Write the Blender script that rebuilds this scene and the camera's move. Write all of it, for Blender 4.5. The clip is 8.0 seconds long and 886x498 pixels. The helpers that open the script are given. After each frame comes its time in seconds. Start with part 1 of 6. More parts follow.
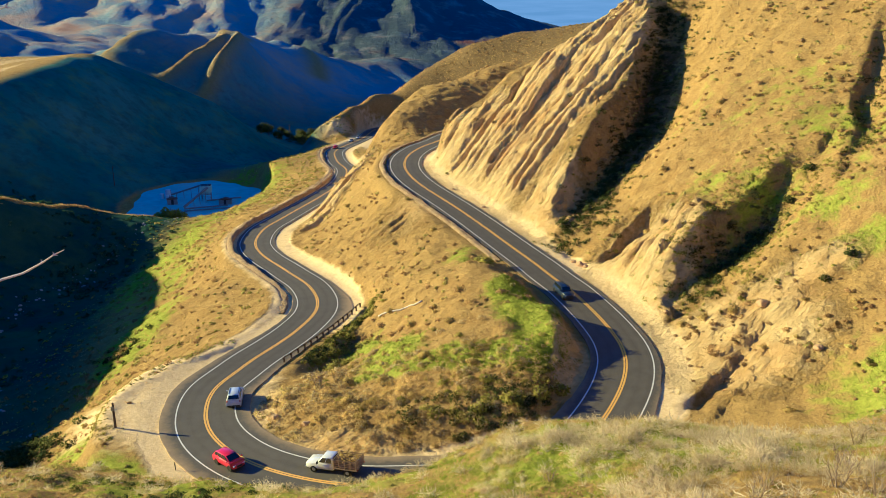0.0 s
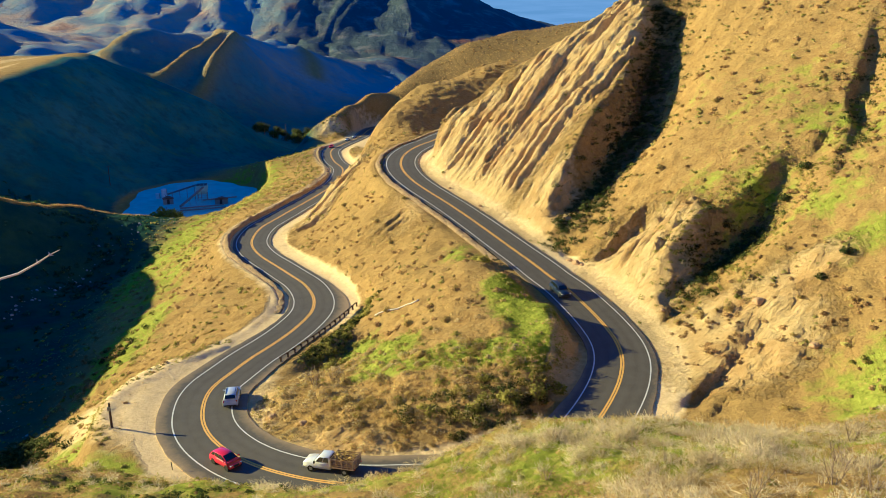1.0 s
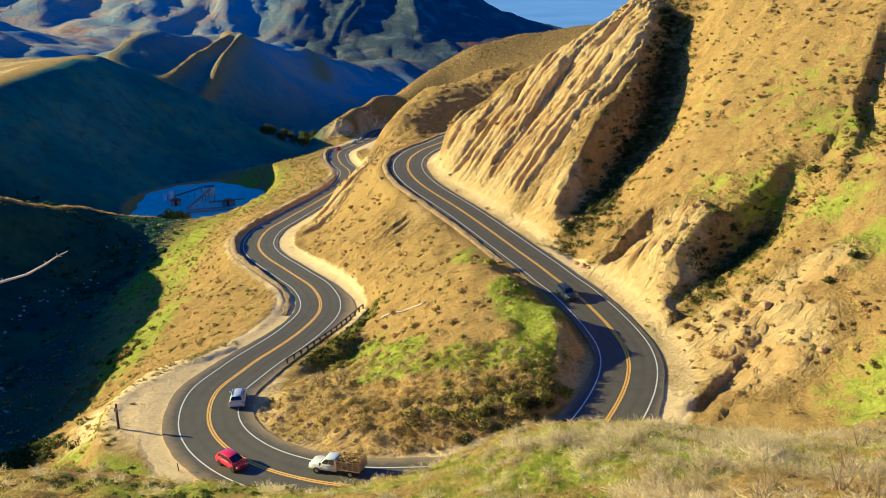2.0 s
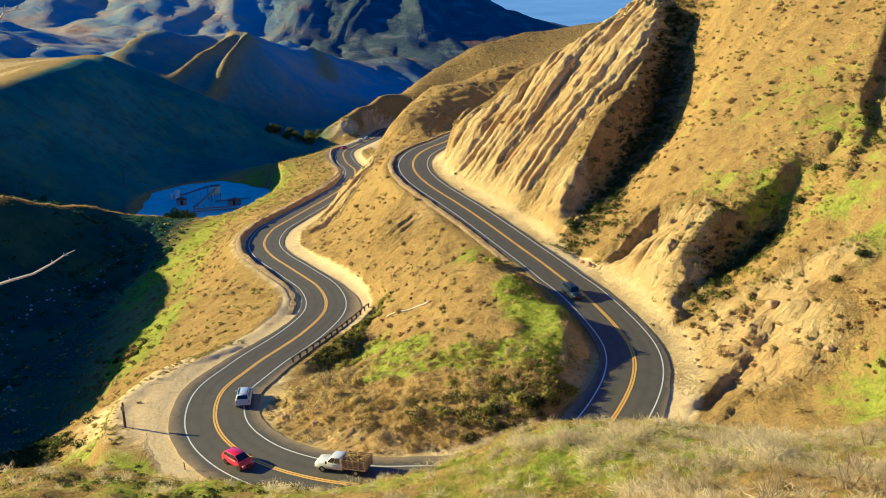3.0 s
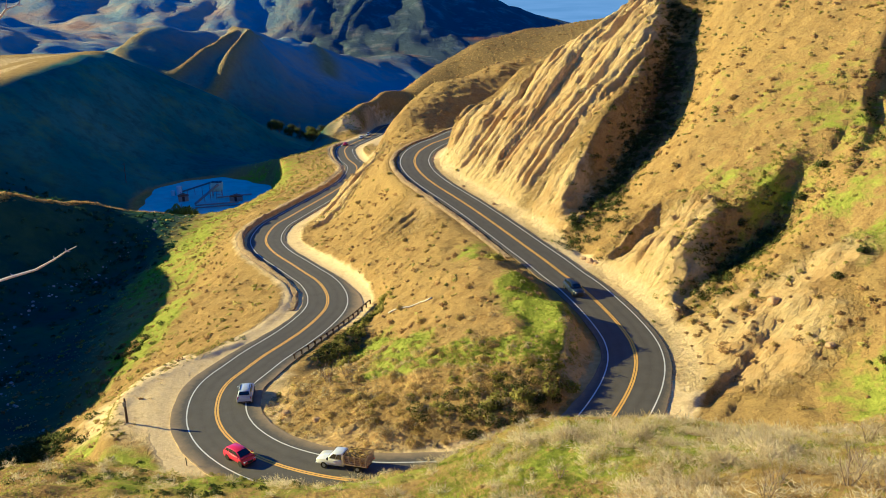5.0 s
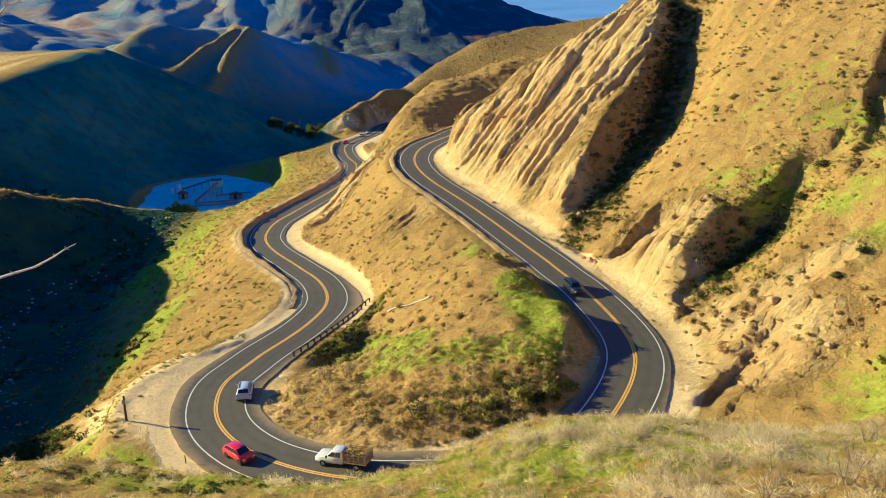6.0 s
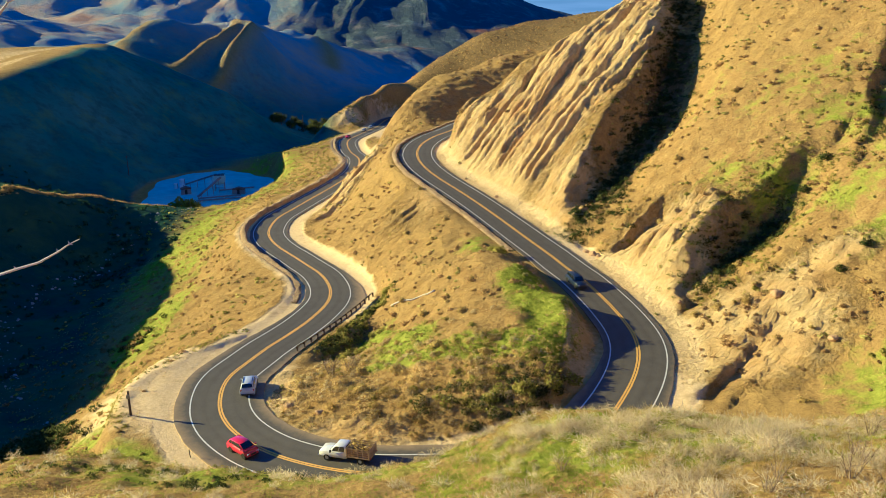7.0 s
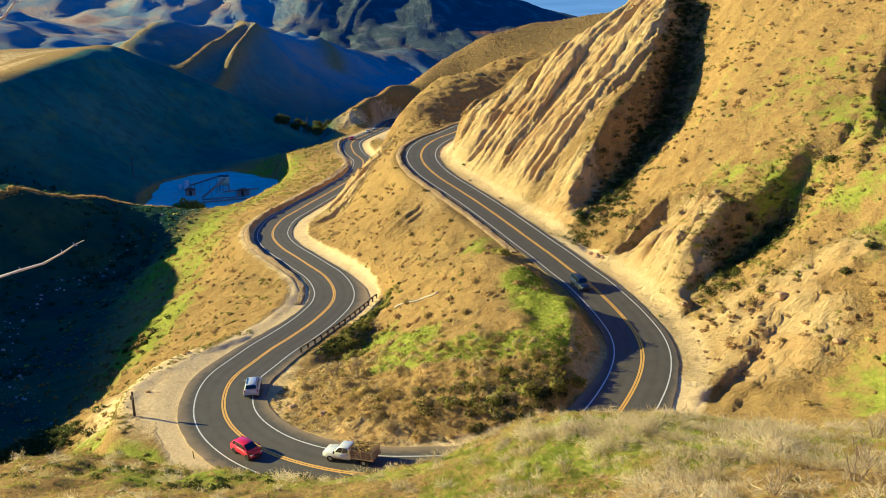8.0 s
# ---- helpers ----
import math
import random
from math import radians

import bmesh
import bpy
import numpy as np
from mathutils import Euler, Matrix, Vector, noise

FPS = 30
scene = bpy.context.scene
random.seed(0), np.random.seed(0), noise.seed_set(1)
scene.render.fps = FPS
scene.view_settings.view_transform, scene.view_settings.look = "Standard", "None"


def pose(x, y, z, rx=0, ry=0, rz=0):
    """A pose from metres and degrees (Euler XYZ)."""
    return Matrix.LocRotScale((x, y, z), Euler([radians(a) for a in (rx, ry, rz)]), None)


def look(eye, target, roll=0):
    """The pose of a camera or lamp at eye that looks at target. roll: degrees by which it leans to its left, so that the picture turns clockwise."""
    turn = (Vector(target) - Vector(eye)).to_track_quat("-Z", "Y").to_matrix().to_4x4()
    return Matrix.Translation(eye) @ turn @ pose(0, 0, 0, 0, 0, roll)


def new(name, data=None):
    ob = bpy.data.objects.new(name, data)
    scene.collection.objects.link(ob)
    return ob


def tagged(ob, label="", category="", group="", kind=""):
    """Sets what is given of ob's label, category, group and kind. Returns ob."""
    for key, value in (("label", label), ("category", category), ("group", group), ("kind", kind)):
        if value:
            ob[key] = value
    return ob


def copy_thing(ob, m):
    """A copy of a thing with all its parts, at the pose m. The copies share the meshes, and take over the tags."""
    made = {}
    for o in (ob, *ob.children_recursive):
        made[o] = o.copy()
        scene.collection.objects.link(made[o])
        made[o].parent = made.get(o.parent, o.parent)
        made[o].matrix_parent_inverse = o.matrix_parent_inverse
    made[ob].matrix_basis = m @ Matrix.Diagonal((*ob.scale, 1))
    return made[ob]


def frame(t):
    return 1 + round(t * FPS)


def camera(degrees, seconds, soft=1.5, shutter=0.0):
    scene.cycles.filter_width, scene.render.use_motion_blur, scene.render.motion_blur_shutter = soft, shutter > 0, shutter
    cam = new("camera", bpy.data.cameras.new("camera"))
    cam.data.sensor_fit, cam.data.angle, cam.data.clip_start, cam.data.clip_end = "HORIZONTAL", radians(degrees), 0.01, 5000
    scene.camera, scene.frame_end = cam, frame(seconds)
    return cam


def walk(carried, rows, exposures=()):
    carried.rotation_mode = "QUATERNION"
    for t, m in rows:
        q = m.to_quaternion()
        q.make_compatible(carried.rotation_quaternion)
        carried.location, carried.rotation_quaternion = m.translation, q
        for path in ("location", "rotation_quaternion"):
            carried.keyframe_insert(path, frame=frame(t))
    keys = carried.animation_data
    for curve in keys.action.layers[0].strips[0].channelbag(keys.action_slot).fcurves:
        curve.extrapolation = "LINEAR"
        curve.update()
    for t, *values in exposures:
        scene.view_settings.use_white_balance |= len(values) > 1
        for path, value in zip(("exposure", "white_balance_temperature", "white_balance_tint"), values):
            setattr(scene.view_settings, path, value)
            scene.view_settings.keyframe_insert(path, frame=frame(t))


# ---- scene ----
FOV = 58.0
EYE_Z = 54.0
cam = camera(FOV, 8.0, soft=0.6)
# seconds, yaw, pitch, roll: the camera hovers on the spot and drifts by fractions of a degree
HOVER = [
    (0.0, 0.000, 0.000, -0.000),
    (0.5, -0.202, -0.038, 0.077),
    (1.0, -0.286, -0.075, 0.072),
    (1.5, -0.049, 0.116, 0.004),
    (3.0, 0.573, 0.024, 0.191),
    (3.5, 0.736, -0.056, 0.206),
    (4.0, 0.821, -0.177, 0.227),
    (4.5, 0.711, -0.218, 0.266),
    (6.0, 0.721, -0.337, 0.000),
    (6.5, 0.762, -0.569, 0.113),
    (7.0, 0.875, -0.741, 0.225),
    (7.5, 1.092, -0.735, 0.285),
    (8.0, 1.166, -0.623, 0.210),
]
walk(cam, [(t, pose(0, 0, EYE_Z, 90 - 17.0 + p, r, y)) for t, y, p, r in HOVER], [(0.0, 1.38, 3700, 2), (8.0, 1.38, 3700, 2)])

# ---------------------------------------------------------------- light
SUN_EL, SUN_AZ = radians(18.0), radians(-77.0)      # low sun in the west, a little ahead of the camera
world = bpy.data.worlds.new("sky")
scene.world = world
world.use_nodes = True
wn = world.node_tree.nodes
sky = wn.new("ShaderNodeTexSky")
sky.sky_type, sky.sun_disc = "NISHITA", False
sky.ozone_density, sky.dust_density, sky.air_density, sky.altitude = 6.0, 0.2, 1.0, 3000
sky.sun_elevation, sky.sun_rotation = SUN_EL, SUN_AZ
wn["Background"].inputs["Strength"].default_value = 0.047
world.node_tree.links.new(sky.outputs[0], wn["Background"].inputs["Color"])
sun_dir = Vector((math.sin(SUN_AZ) * math.cos(SUN_EL), math.cos(SUN_AZ) * math.cos(SUN_EL), math.sin(SUN_EL)))
sun = new("sun", bpy.data.lights.new("sun", "SUN"))
sun.data.energy, sun.data.angle, sun.data.color = 5.0, radians(0.5), (1.0, 0.578, 0.104)
sun.matrix_world = look((0, 0, 300), Vector((0, 0, 300)) - sun_dir)


# ---------------------------------------------------------------- helpers
def lattice(ix, iy, seed):
    """A repeatable value from 0 to 1 at each whole-number place."""
    h = (ix.astype(np.int64) * 374761393 + iy.astype(np.int64) * 668265263 + seed * 2246822519) & 0xFFFFFFFF
    h = ((h ^ (h >> 13)) * 1274126177) & 0xFFFFFFFF
    return ((h ^ (h >> 16)) & 0xFFFF) / 65535.0


def vnoise(x, y, seed=0):
    """Smooth noise from -1 to 1."""
    ix, iy = np.floor(x), np.floor(y)
    u, v = x - ix, y - iy
    u, v = u * u * u * (u * (u * 6 - 15) + 10), v * v * v * (v * (v * 6 - 15) + 10)
    a, b = lattice(ix, iy, seed), lattice(ix + 1, iy, seed)
    c, d = lattice(ix, iy + 1, seed), lattice(ix + 1, iy + 1, seed)
    return 2 * (a + (b - a) * u + (c - a) * v + (a - b - c + d) * u * v) - 1


def fbm(x, y, octaves=4, seed=0, gain=0.5):
    total, amp = 0.0, 1.0
    for k in range(octaves):
        total = total + amp * vnoise(x * 2 ** k + 17.3 * k, y * 2 ** k - 9.1 * k, seed + k)
        amp *= gain
    return total


def ridged(x, y, octaves=4, seed=0):
    """Noise with sharp crests, 0 to about 1.5."""
    total, amp = 0.0, 1.0
    for k in range(octaves):
        total = total + amp * (1 - np.abs(vnoise(x * 2 ** k + 5.7 * k, y * 2 ** k + 3.3 * k, seed + k))) ** 2
        amp *= 0.5
    return total


def smooth(a, b, x):
    t = np.clip((x - a) / (b - a), 0, 1)
    return t * t * (3 - 2 * t)


def bump(x, y, cx, cy, rx, ry, turn=0.0):
    """A soft round patch, 1 in its middle."""
    c, s = math.cos(radians(turn)), math.sin(radians(turn))
    u, v = (x - cx) * c + (y - cy) * s, -(x - cx) * s + (y - cy) * c
    return np.exp(-((u / rx) ** 2 + (v / ry) ** 2))


def spline(points, step=1.0, soften=3):
    """An evenly spaced smooth line through points in plan."""
    p = np.array(points, float)
    q = np.vstack([2 * p[0] - p[1], p, 2 * p[-1] - p[-2]])
    out = []
    for i in range(len(p) - 1):
        a, b, c, d = q[i:i + 4]
        for t in np.linspace(0, 1, 24, endpoint=False):
            out.append(0.5 * (2 * b + (c - a) * t + (2 * a - 5 * b + 4 * c - d) * t * t + (3 * b - a - 3 * c + d) * t ** 3))
    out = np.array(out + [p[-1]])
    s = np.r_[0, np.cumsum(np.linalg.norm(np.diff(out, axis=0), axis=1))]
    even = np.arange(0, s[-1], step)
    line = np.stack([np.interp(even, s, out[:, k]) for k in range(p.shape[1])], 1)
    for _ in range(soften):
        line[1:-1] = (line[:-2] + 2 * line[1:-1] + line[2:]) / 4
    return line


def to_line(x, y, line, close=1e9):
    """Distance to a line in plan, the index of its nearest point, and the side (+ to the left of its run)."""
    n = len(x)
    dist, index = np.empty(n, np.float32), np.empty(n, np.int32)
    px, py = line[:, 0].astype(np.float32), line[:, 1].astype(np.float32)
    for a in range(0, n, 20000):
        d2 = (x[a:a + 20000, None].astype(np.float32) - px) ** 2 + (y[a:a + 20000, None].astype(np.float32) - py) ** 2
        k = d2.argmin(1)
        index[a:a + 20000], dist[a:a + 20000] = k, np.sqrt(d2[np.arange(len(k)), k])
    run = np.gradient(line[:, :2], axis=0)
    side = np.sign(run[index, 0] * (y - line[index, 1]) - run[index, 1] * (x - line[index, 0]))
    return dist, index, side


def mesh_object(name, verts, faces, material=None, parent=None, smooth_shade=False):
    me = bpy.data.meshes.new(name)
    me.from_pydata([tuple(v) for v in verts], [], faces)
    if material:
        me.materials.append(material)
    if smooth_shade:
        me.polygons.foreach_set("use_smooth", [True] * len(me.polygons))
    ob = new(name, me)
    if parent:
        ob.parent = parent
    return ob


def part(name, bm, material, parent=None, label="", smooth_shade=False):
    """Links a bmesh as one mesh object under a thing or a part."""
    me = bpy.data.meshes.new(name)
    bm.normal_update()
    bm.to_mesh(me)
    bm.free()
    if material:
        me.materials.append(material)
    if smooth_shade:
        me.polygons.foreach_set("use_smooth", [True] * len(me.polygons))
    ob = new(name, me)
    if parent:
        ob.parent = parent
    return tagged(ob, label) if label else ob


def empty(name, m=None):
    ob = new(name)
    ob.empty_display_size = 0.3
    if m is not None:
        ob.matrix_basis = m
    return ob


# ---------------------------------------------------------------- materials
class Nodes:
    """Short hand for building a node material."""

    def __init__(self, name, rough=0.9, metal=0.0):
        self.mat = bpy.data.materials.new(name)
        self.mat.use_nodes = True
        self.tree = self.mat.node_tree
        self.bsdf = self.tree.nodes["Principled BSDF"]
        self.bsdf.inputs["Roughness"].default_value = rough
        self.bsdf.inputs["Metallic"].default_value = metal
        self.coords = None

    def node(self, kind, **inputs):
        n = self.tree.nodes.new(kind)
        for k, v in inputs.items():
            self.put(n.inputs[k], v)
        return n

    def put(self, socket, v):
        if isinstance(v, bpy.types.NodeSocket):
            self.tree.links.new(v, socket)
        elif isinstance(v, tuple) and len(v) == 3 and socket.type == "RGBA":
            socket.default_value = (*v, 1)
        else:
            socket.default_value = v

    def where(self, stretch=(1, 1, 1)):
        if self.coords is None:
            self.coords = self.node("ShaderNodeTexCoord").outputs["Object"]
        m = self.node("ShaderNodeMapping", Vector=self.coords)
        m.inputs["Scale"].default_value = stretch
        return m.outputs[0]

    def noise(self, scale, detail=6.0, rough=0.6, stretch=(1, 1, 1)):
        n = self.node("ShaderNodeTexNoise", Vector=self.where(stretch), Scale=scale, Detail=detail, Roughness=rough)
        return n.outputs["Fac"]

    def along_ribs(self, scale, detail, rough, stretch):
        """Noise drawn out along the ribs of the worn cliffs, which run at 38.9 degrees in plan."""
        turned = self.node("ShaderNodeMapping", Vector=self.where())
        turned.inputs["Rotation"].default_value = (0, 0, radians(-38.9))
        m = self.node("ShaderNodeMapping", Vector=turned.outputs[0])
        m.inputs["Scale"].default_value = stretch
        return self.node("ShaderNodeTexNoise", Vector=m.outputs[0], Scale=scale, Detail=detail, Roughness=rough).outputs["Fac"]

    def ramp(self, fac, low, high):
        n = self.node("ShaderNodeMapRange", Value=fac)
        n.inputs["From Min"].default_value, n.inputs["From Max"].default_value = low, high
        return n.outputs[0]

    def mix(self, fac, a, b, blend="MIX"):
        n = self.tree.nodes.new("ShaderNodeMix")
        n.data_type, n.blend_type = "RGBA", blend
        n.inputs[0].default_value = 0.5
        self.put(n.inputs[0], fac)
        self.put(n.inputs[6], a)
        self.put(n.inputs[7], b)
        return n.outputs[2]

    def math(self, op, a, b=0.0, clamp=False):
        n = self.tree.nodes.new("ShaderNodeMath")
        n.operation, n.use_clamp = op, clamp
        self.put(n.inputs[0], a)
        self.put(n.inputs[1], b)
        return n.outputs[0]

    def attribute(self, name):
        n = self.tree.nodes.new("ShaderNodeAttribute")
        n.attribute_name = name
        return n

    def relief(self, height, strength, distance):
        b = self.node("ShaderNodeBump", Height=height, Strength=strength, Distance=distance)
        self.tree.links.new(b.outputs[0], self.bsdf.inputs["Normal"])

    def colour(self, c):
        self.put(self.bsdf.inputs["Base Color"], c)
        return self.mat


def plain(name, c, rough=0.6, metal=0.0, vary=0.15, scale=6.0):
    m = Nodes(name, rough, metal)
    dark = tuple(v * (1 - vary) for v in c)
    lite = tuple(min(1, v * (1 + vary)) for v in c)
    return m.colour(m.mix(m.noise(scale), dark, lite))


def make_ground():
    m = Nodes("hillside", 0.95)
    m.bsdf.inputs["Specular IOR Level"].default_value = 0.05
    zone = m.attribute("zone")
    split = m.node("ShaderNodeSeparateColor", Color=zone.outputs["Color"])
    green, rock, sand = split.outputs[0], split.outputs[1], split.outputs[2]
    scrub = m.attribute("scrub").outputs["Fac"]
    big, mid, fine = m.noise(0.035, 5), m.noise(0.35, 6, 0.65), m.noise(2.6, 8, 0.7)
    tuft = m.noise(0.9, 5, 0.75)
    dry = m.mix(m.ramp(mid, 0.35, 0.7), (0.33, 0.207, 0.045), (0.51, 0.35, 0.088))
    dry = m.mix(m.ramp(big, 0.42, 0.7), dry, (0.43, 0.29, 0.065))
    dry = m.mix(m.math("MULTIPLY", m.ramp(fine, 0.46, 0.68), 0.7), dry, (0.20, 0.125, 0.045))
    dry = m.mix(m.math("MULTIPLY", m.ramp(tuft, 0.50, 0.66), 0.6), dry, (0.235, 0.15, 0.045))
    grass = m.mix(m.ramp(tuft, 0.3, 0.7), (0.175, 0.212, 0.002), (0.47, 0.49, 0.005))
    grassy = m.math("MULTIPLY", m.ramp(m.math("ADD", green, m.math("MULTIPLY", m.math("SUBTRACT", mid, 0.5), 1.4)), 0.3, 0.6), 0.92, True)
    c = m.mix(grassy, dry, grass)
    strata = m.noise(0.9, 6, 0.65, (0.5, 0.8, 0.25))
    earth = m.mix(m.ramp(m.math("ADD", m.math("MULTIPLY", m.noise(1.2, 7, 0.7), 0.4), m.math("MULTIPLY", strata, 0.6)), 0.36, 0.66), (0.60, 0.42, 0.14), (0.88, 0.67, 0.27))
    earth = m.mix(m.math("MULTIPLY", m.ramp(m.noise(0.12, 3), 0.45, 0.65), 0.6), earth, (0.62, 0.37, 0.085))
    flutes = m.along_ribs(1.7, 5, 0.7, (0.10, 1.0, 0.25))
    earth = m.mix(m.math("MULTIPLY", m.ramp(flutes, 0.52, 0.7), 0.25), earth, (0.36, 0.205, 0.06))
    rocky = m.ramp(m.math("ADD", rock, m.math("MULTIPLY", m.math("SUBTRACT", tuft, 0.5), 0.7)), 0.35, 0.6)
    c = m.mix(m.math("MULTIPLY", rocky, 1.0, True), c, earth)
    dust = m.mix(m.ramp(fine, 0.3, 0.7), (0.70, 0.50, 0.20), (0.92, 0.72, 0.35))
    dust = m.mix(m.math("MULTIPLY", m.ramp(m.noise(0.5, 6, 0.7), 0.52, 0.7), 0.5), dust, (0.46, 0.30, 0.11))
    sandy = m.ramp(m.math("ADD", sand, m.math("MULTIPLY", m.math("SUBTRACT", mid, 0.5), 0.6)), 0.35, 0.6)
    c = m.mix(m.math("MULTIPLY", sandy, 1.0, True), c, dust)
    bush = m.mix(m.ramp(fine, 0.35, 0.65), (0.075, 0.06, 0.024), (0.22, 0.15, 0.06))
    bushy = m.ramp(m.math("ADD", scrub, m.math("MULTIPLY", m.math("SUBTRACT", tuft, 0.5), 1.3)), 0.45, 0.6)
    c = m.mix(m.math("MULTIPLY", bushy, 0.85, True), c, bush)
    # the haze over the shaded hills is in this colour: lighter and bluer
    hazy_wild = m.mix(m.ramp(m.noise(0.02, 5, 0.6), 0.35, 0.65), (0.034, 0.140, 0.125), (0.110, 0.230, 0.175))
    hazy_wild = m.mix(m.math("MULTIPLY", m.ramp(m.noise(0.16, 6, 0.7), 0.42, 0.66), 0.75), hazy_wild, (0.034, 0.080, 0.070))
    hazy_wild = m.mix(m.math("MULTIPLY", m.ramp(m.noise(0.07, 6, 0.7), 0.5, 0.7), 0.6), hazy_wild, (0.13, 0.22, 0.07))
    # nearer than y 330 darker, without the haze's lift
    hazy_wild = m.mix(m.ramp(m.node("ShaderNodeSeparateXYZ", Vector=m.where()).outputs[1], 330.0, 270.0), hazy_wild, m.mix(m.ramp(m.noise(0.05, 5, 0.65), 0.4, 0.65), (0.018, 0.060, 0.046), (0.055, 0.105, 0.045)))
    # past y 600 paler and bluer again, as more haze
    hazy_wild = m.mix(m.ramp(m.node("ShaderNodeSeparateXYZ", Vector=m.where()).outputs[1], 600.0, 800.0), hazy_wild, m.mix(m.ramp(m.noise(0.012, 7, 0.7), 0.42, 0.62), (0.24, 0.32, 0.38), (0.46, 0.35, 0.27)))
    # dark colour in place of shade on the eastern mountains
    east_shade = m.math("MULTIPLY", m.ramp(m.node("ShaderNodeSeparateXYZ", Vector=m.where()).outputs[0], -320.0, -200.0), m.ramp(m.node("ShaderNodeSeparateXYZ", Vector=m.where()).outputs[1], 900.0, 1100.0))
    hazy_wild = m.mix(m.math("MULTIPLY", east_shade, m.ramp(m.noise(0.03, 6, 0.7), 0.1, 0.5)), hazy_wild, (0.075, 0.10, 0.125))
    hazy_wild = m.mix(m.math("MULTIPLY", grassy, 0.7), hazy_wild, (0.28, 0.31, 0.055))
    hazy_wild = m.mix(m.math("MULTIPLY", m.ramp(m.noise(0.006, 4, 0.5), 0.62, 0.72), m.ramp(m.node("ShaderNodeSeparateXYZ", Vector=m.where()).outputs[1], 900.0, 1100.0)), hazy_wild, (0.24, 0.11, 0.08))
    c = m.mix(zone.outputs["Alpha"], c, hazy_wild)
    rough = m.math("ADD", m.math("MULTIPLY", tuft, 0.7), m.math("MULTIPLY", fine, 0.5))
    rough = m.math("ADD", m.math("MULTIPLY", rough, m.math("SUBTRACT", 1.0, m.math("MULTIPLY", sandy, 0.75, True))), m.math("MULTIPLY", m.math("ADD", m.math("MULTIPLY", strata, 2.0), m.math("MULTIPLY", m.noise(2.2, 7, 0.75), 1.3)), rocky))
    rough = m.math("SUBTRACT", rough, m.math("MULTIPLY", m.math("MULTIPLY", m.ramp(flutes, 0.35, 0.7), 0.35), rocky))
    distant = m.ramp(m.node("ShaderNodeSeparateXYZ", Vector=m.where()).outputs[1], 560.0, 700.0)
    rough = m.math("ADD", rough, m.math("MULTIPLY", m.math("MULTIPLY", m.noise(0.045, 7, 0.72), 14.0), distant))
    m.relief(rough, 0.9, 0.6)
    return m.colour(c)


def make_asphalt():
    m = Nodes("asphalt", 0.85)
    m.bsdf.inputs["Specular IOR Level"].default_value = 0.3
    across = m.attribute("across").outputs["Fac"]
    lane = m.math("ABSOLUTE", m.math("SUBTRACT", m.math("ABSOLUTE", across), 1.87))
    track = m.ramp(m.math("ABSOLUTE", m.math("SUBTRACT", lane, 0.85)), 0.55, 0.1)
    stain = m.noise(0.5, 6, 0.65, (1, 1, 0.2))
    c = m.mix(m.ramp(stain, 0.3, 0.7), (0.066, 0.058, 0.049), (0.105, 0.092, 0.077))
    c = m.mix(m.math("MULTIPLY", m.math("MULTIPLY", track, 0.5), m.ramp(m.noise(0.15, 3), 0.3, 0.7)), c, (0.13, 0.115, 0.096))
    c = m.mix(m.math("MULTIPLY", m.ramp(lane, 0.3, 0.0), 0.35), c, (0.055, 0.048, 0.042))
    c = m.mix(m.ramp(m.noise(30, 3), 0.35, 0.8), c, (0.135, 0.120, 0.10))
    dust = m.ramp(m.math("ADD", m.math("ABSOLUTE", across), m.math("MULTIPLY", m.math("SUBTRACT", m.noise(0.8, 5, 0.7), 0.5), 2.0)), 4.2, 6.0)
    c = m.mix(m.math("MULTIPLY", dust, 0.75, True), c, (0.42, 0.30, 0.15))
    m.relief(m.noise(60, 2), 0.3, 0.01)
    return m.colour(c)


GROUND = make_ground()
ASPHALT = make_asphalt()
YELLOW = plain("yellow_road_paint", (0.74, 0.43, 0.035), 0.7, vary=0.2, scale=3)
WHITE_LINE = plain("white_road_paint", (0.66, 0.64, 0.60), 0.7, vary=0.18, scale=3)

# ---------------------------------------------------------------- the road's line in plan
UPPER = [(60, 288), (45, 282), (26, 272), (12, 258), (3, 244), (-2.3, 233.7), (-6.0, 228.1), (-9.2, 219.3), (-10.2, 210.4), (-9.6, 202.6), (-7.6, 194.4),
         (-4.2, 185.4), (2.4, 171.2), (7.7, 158.8), (13.9, 143.3), (16.8, 136.2), (19.1, 129.8), (21.1, 125.0), (23.6, 116.0),
         (24.9, 109.6), (25.4, 105.0), (25.1, 100.5), (24.2, 96.7), (22.8, 92.8), (20.8, 88.6), (19.2, 85.7)]
HAIRPIN = [(17.0, 82.2), (14.5, 79.4), (11.6, 77.2), (8.3, 75.7), (4.7, 74.7), (0.8, 74.3), (-3.3, 74.4), (-8.1, 74.7), (-12.1, 75.5), (-15.6, 76.8),
           (-19.0, 78.5), (-22.3, 80.7), (-25.2, 83.4), (-27.9, 86.7), (-30.0, 90.5), (-31.2, 94.2), (-32.0, 98.4)]
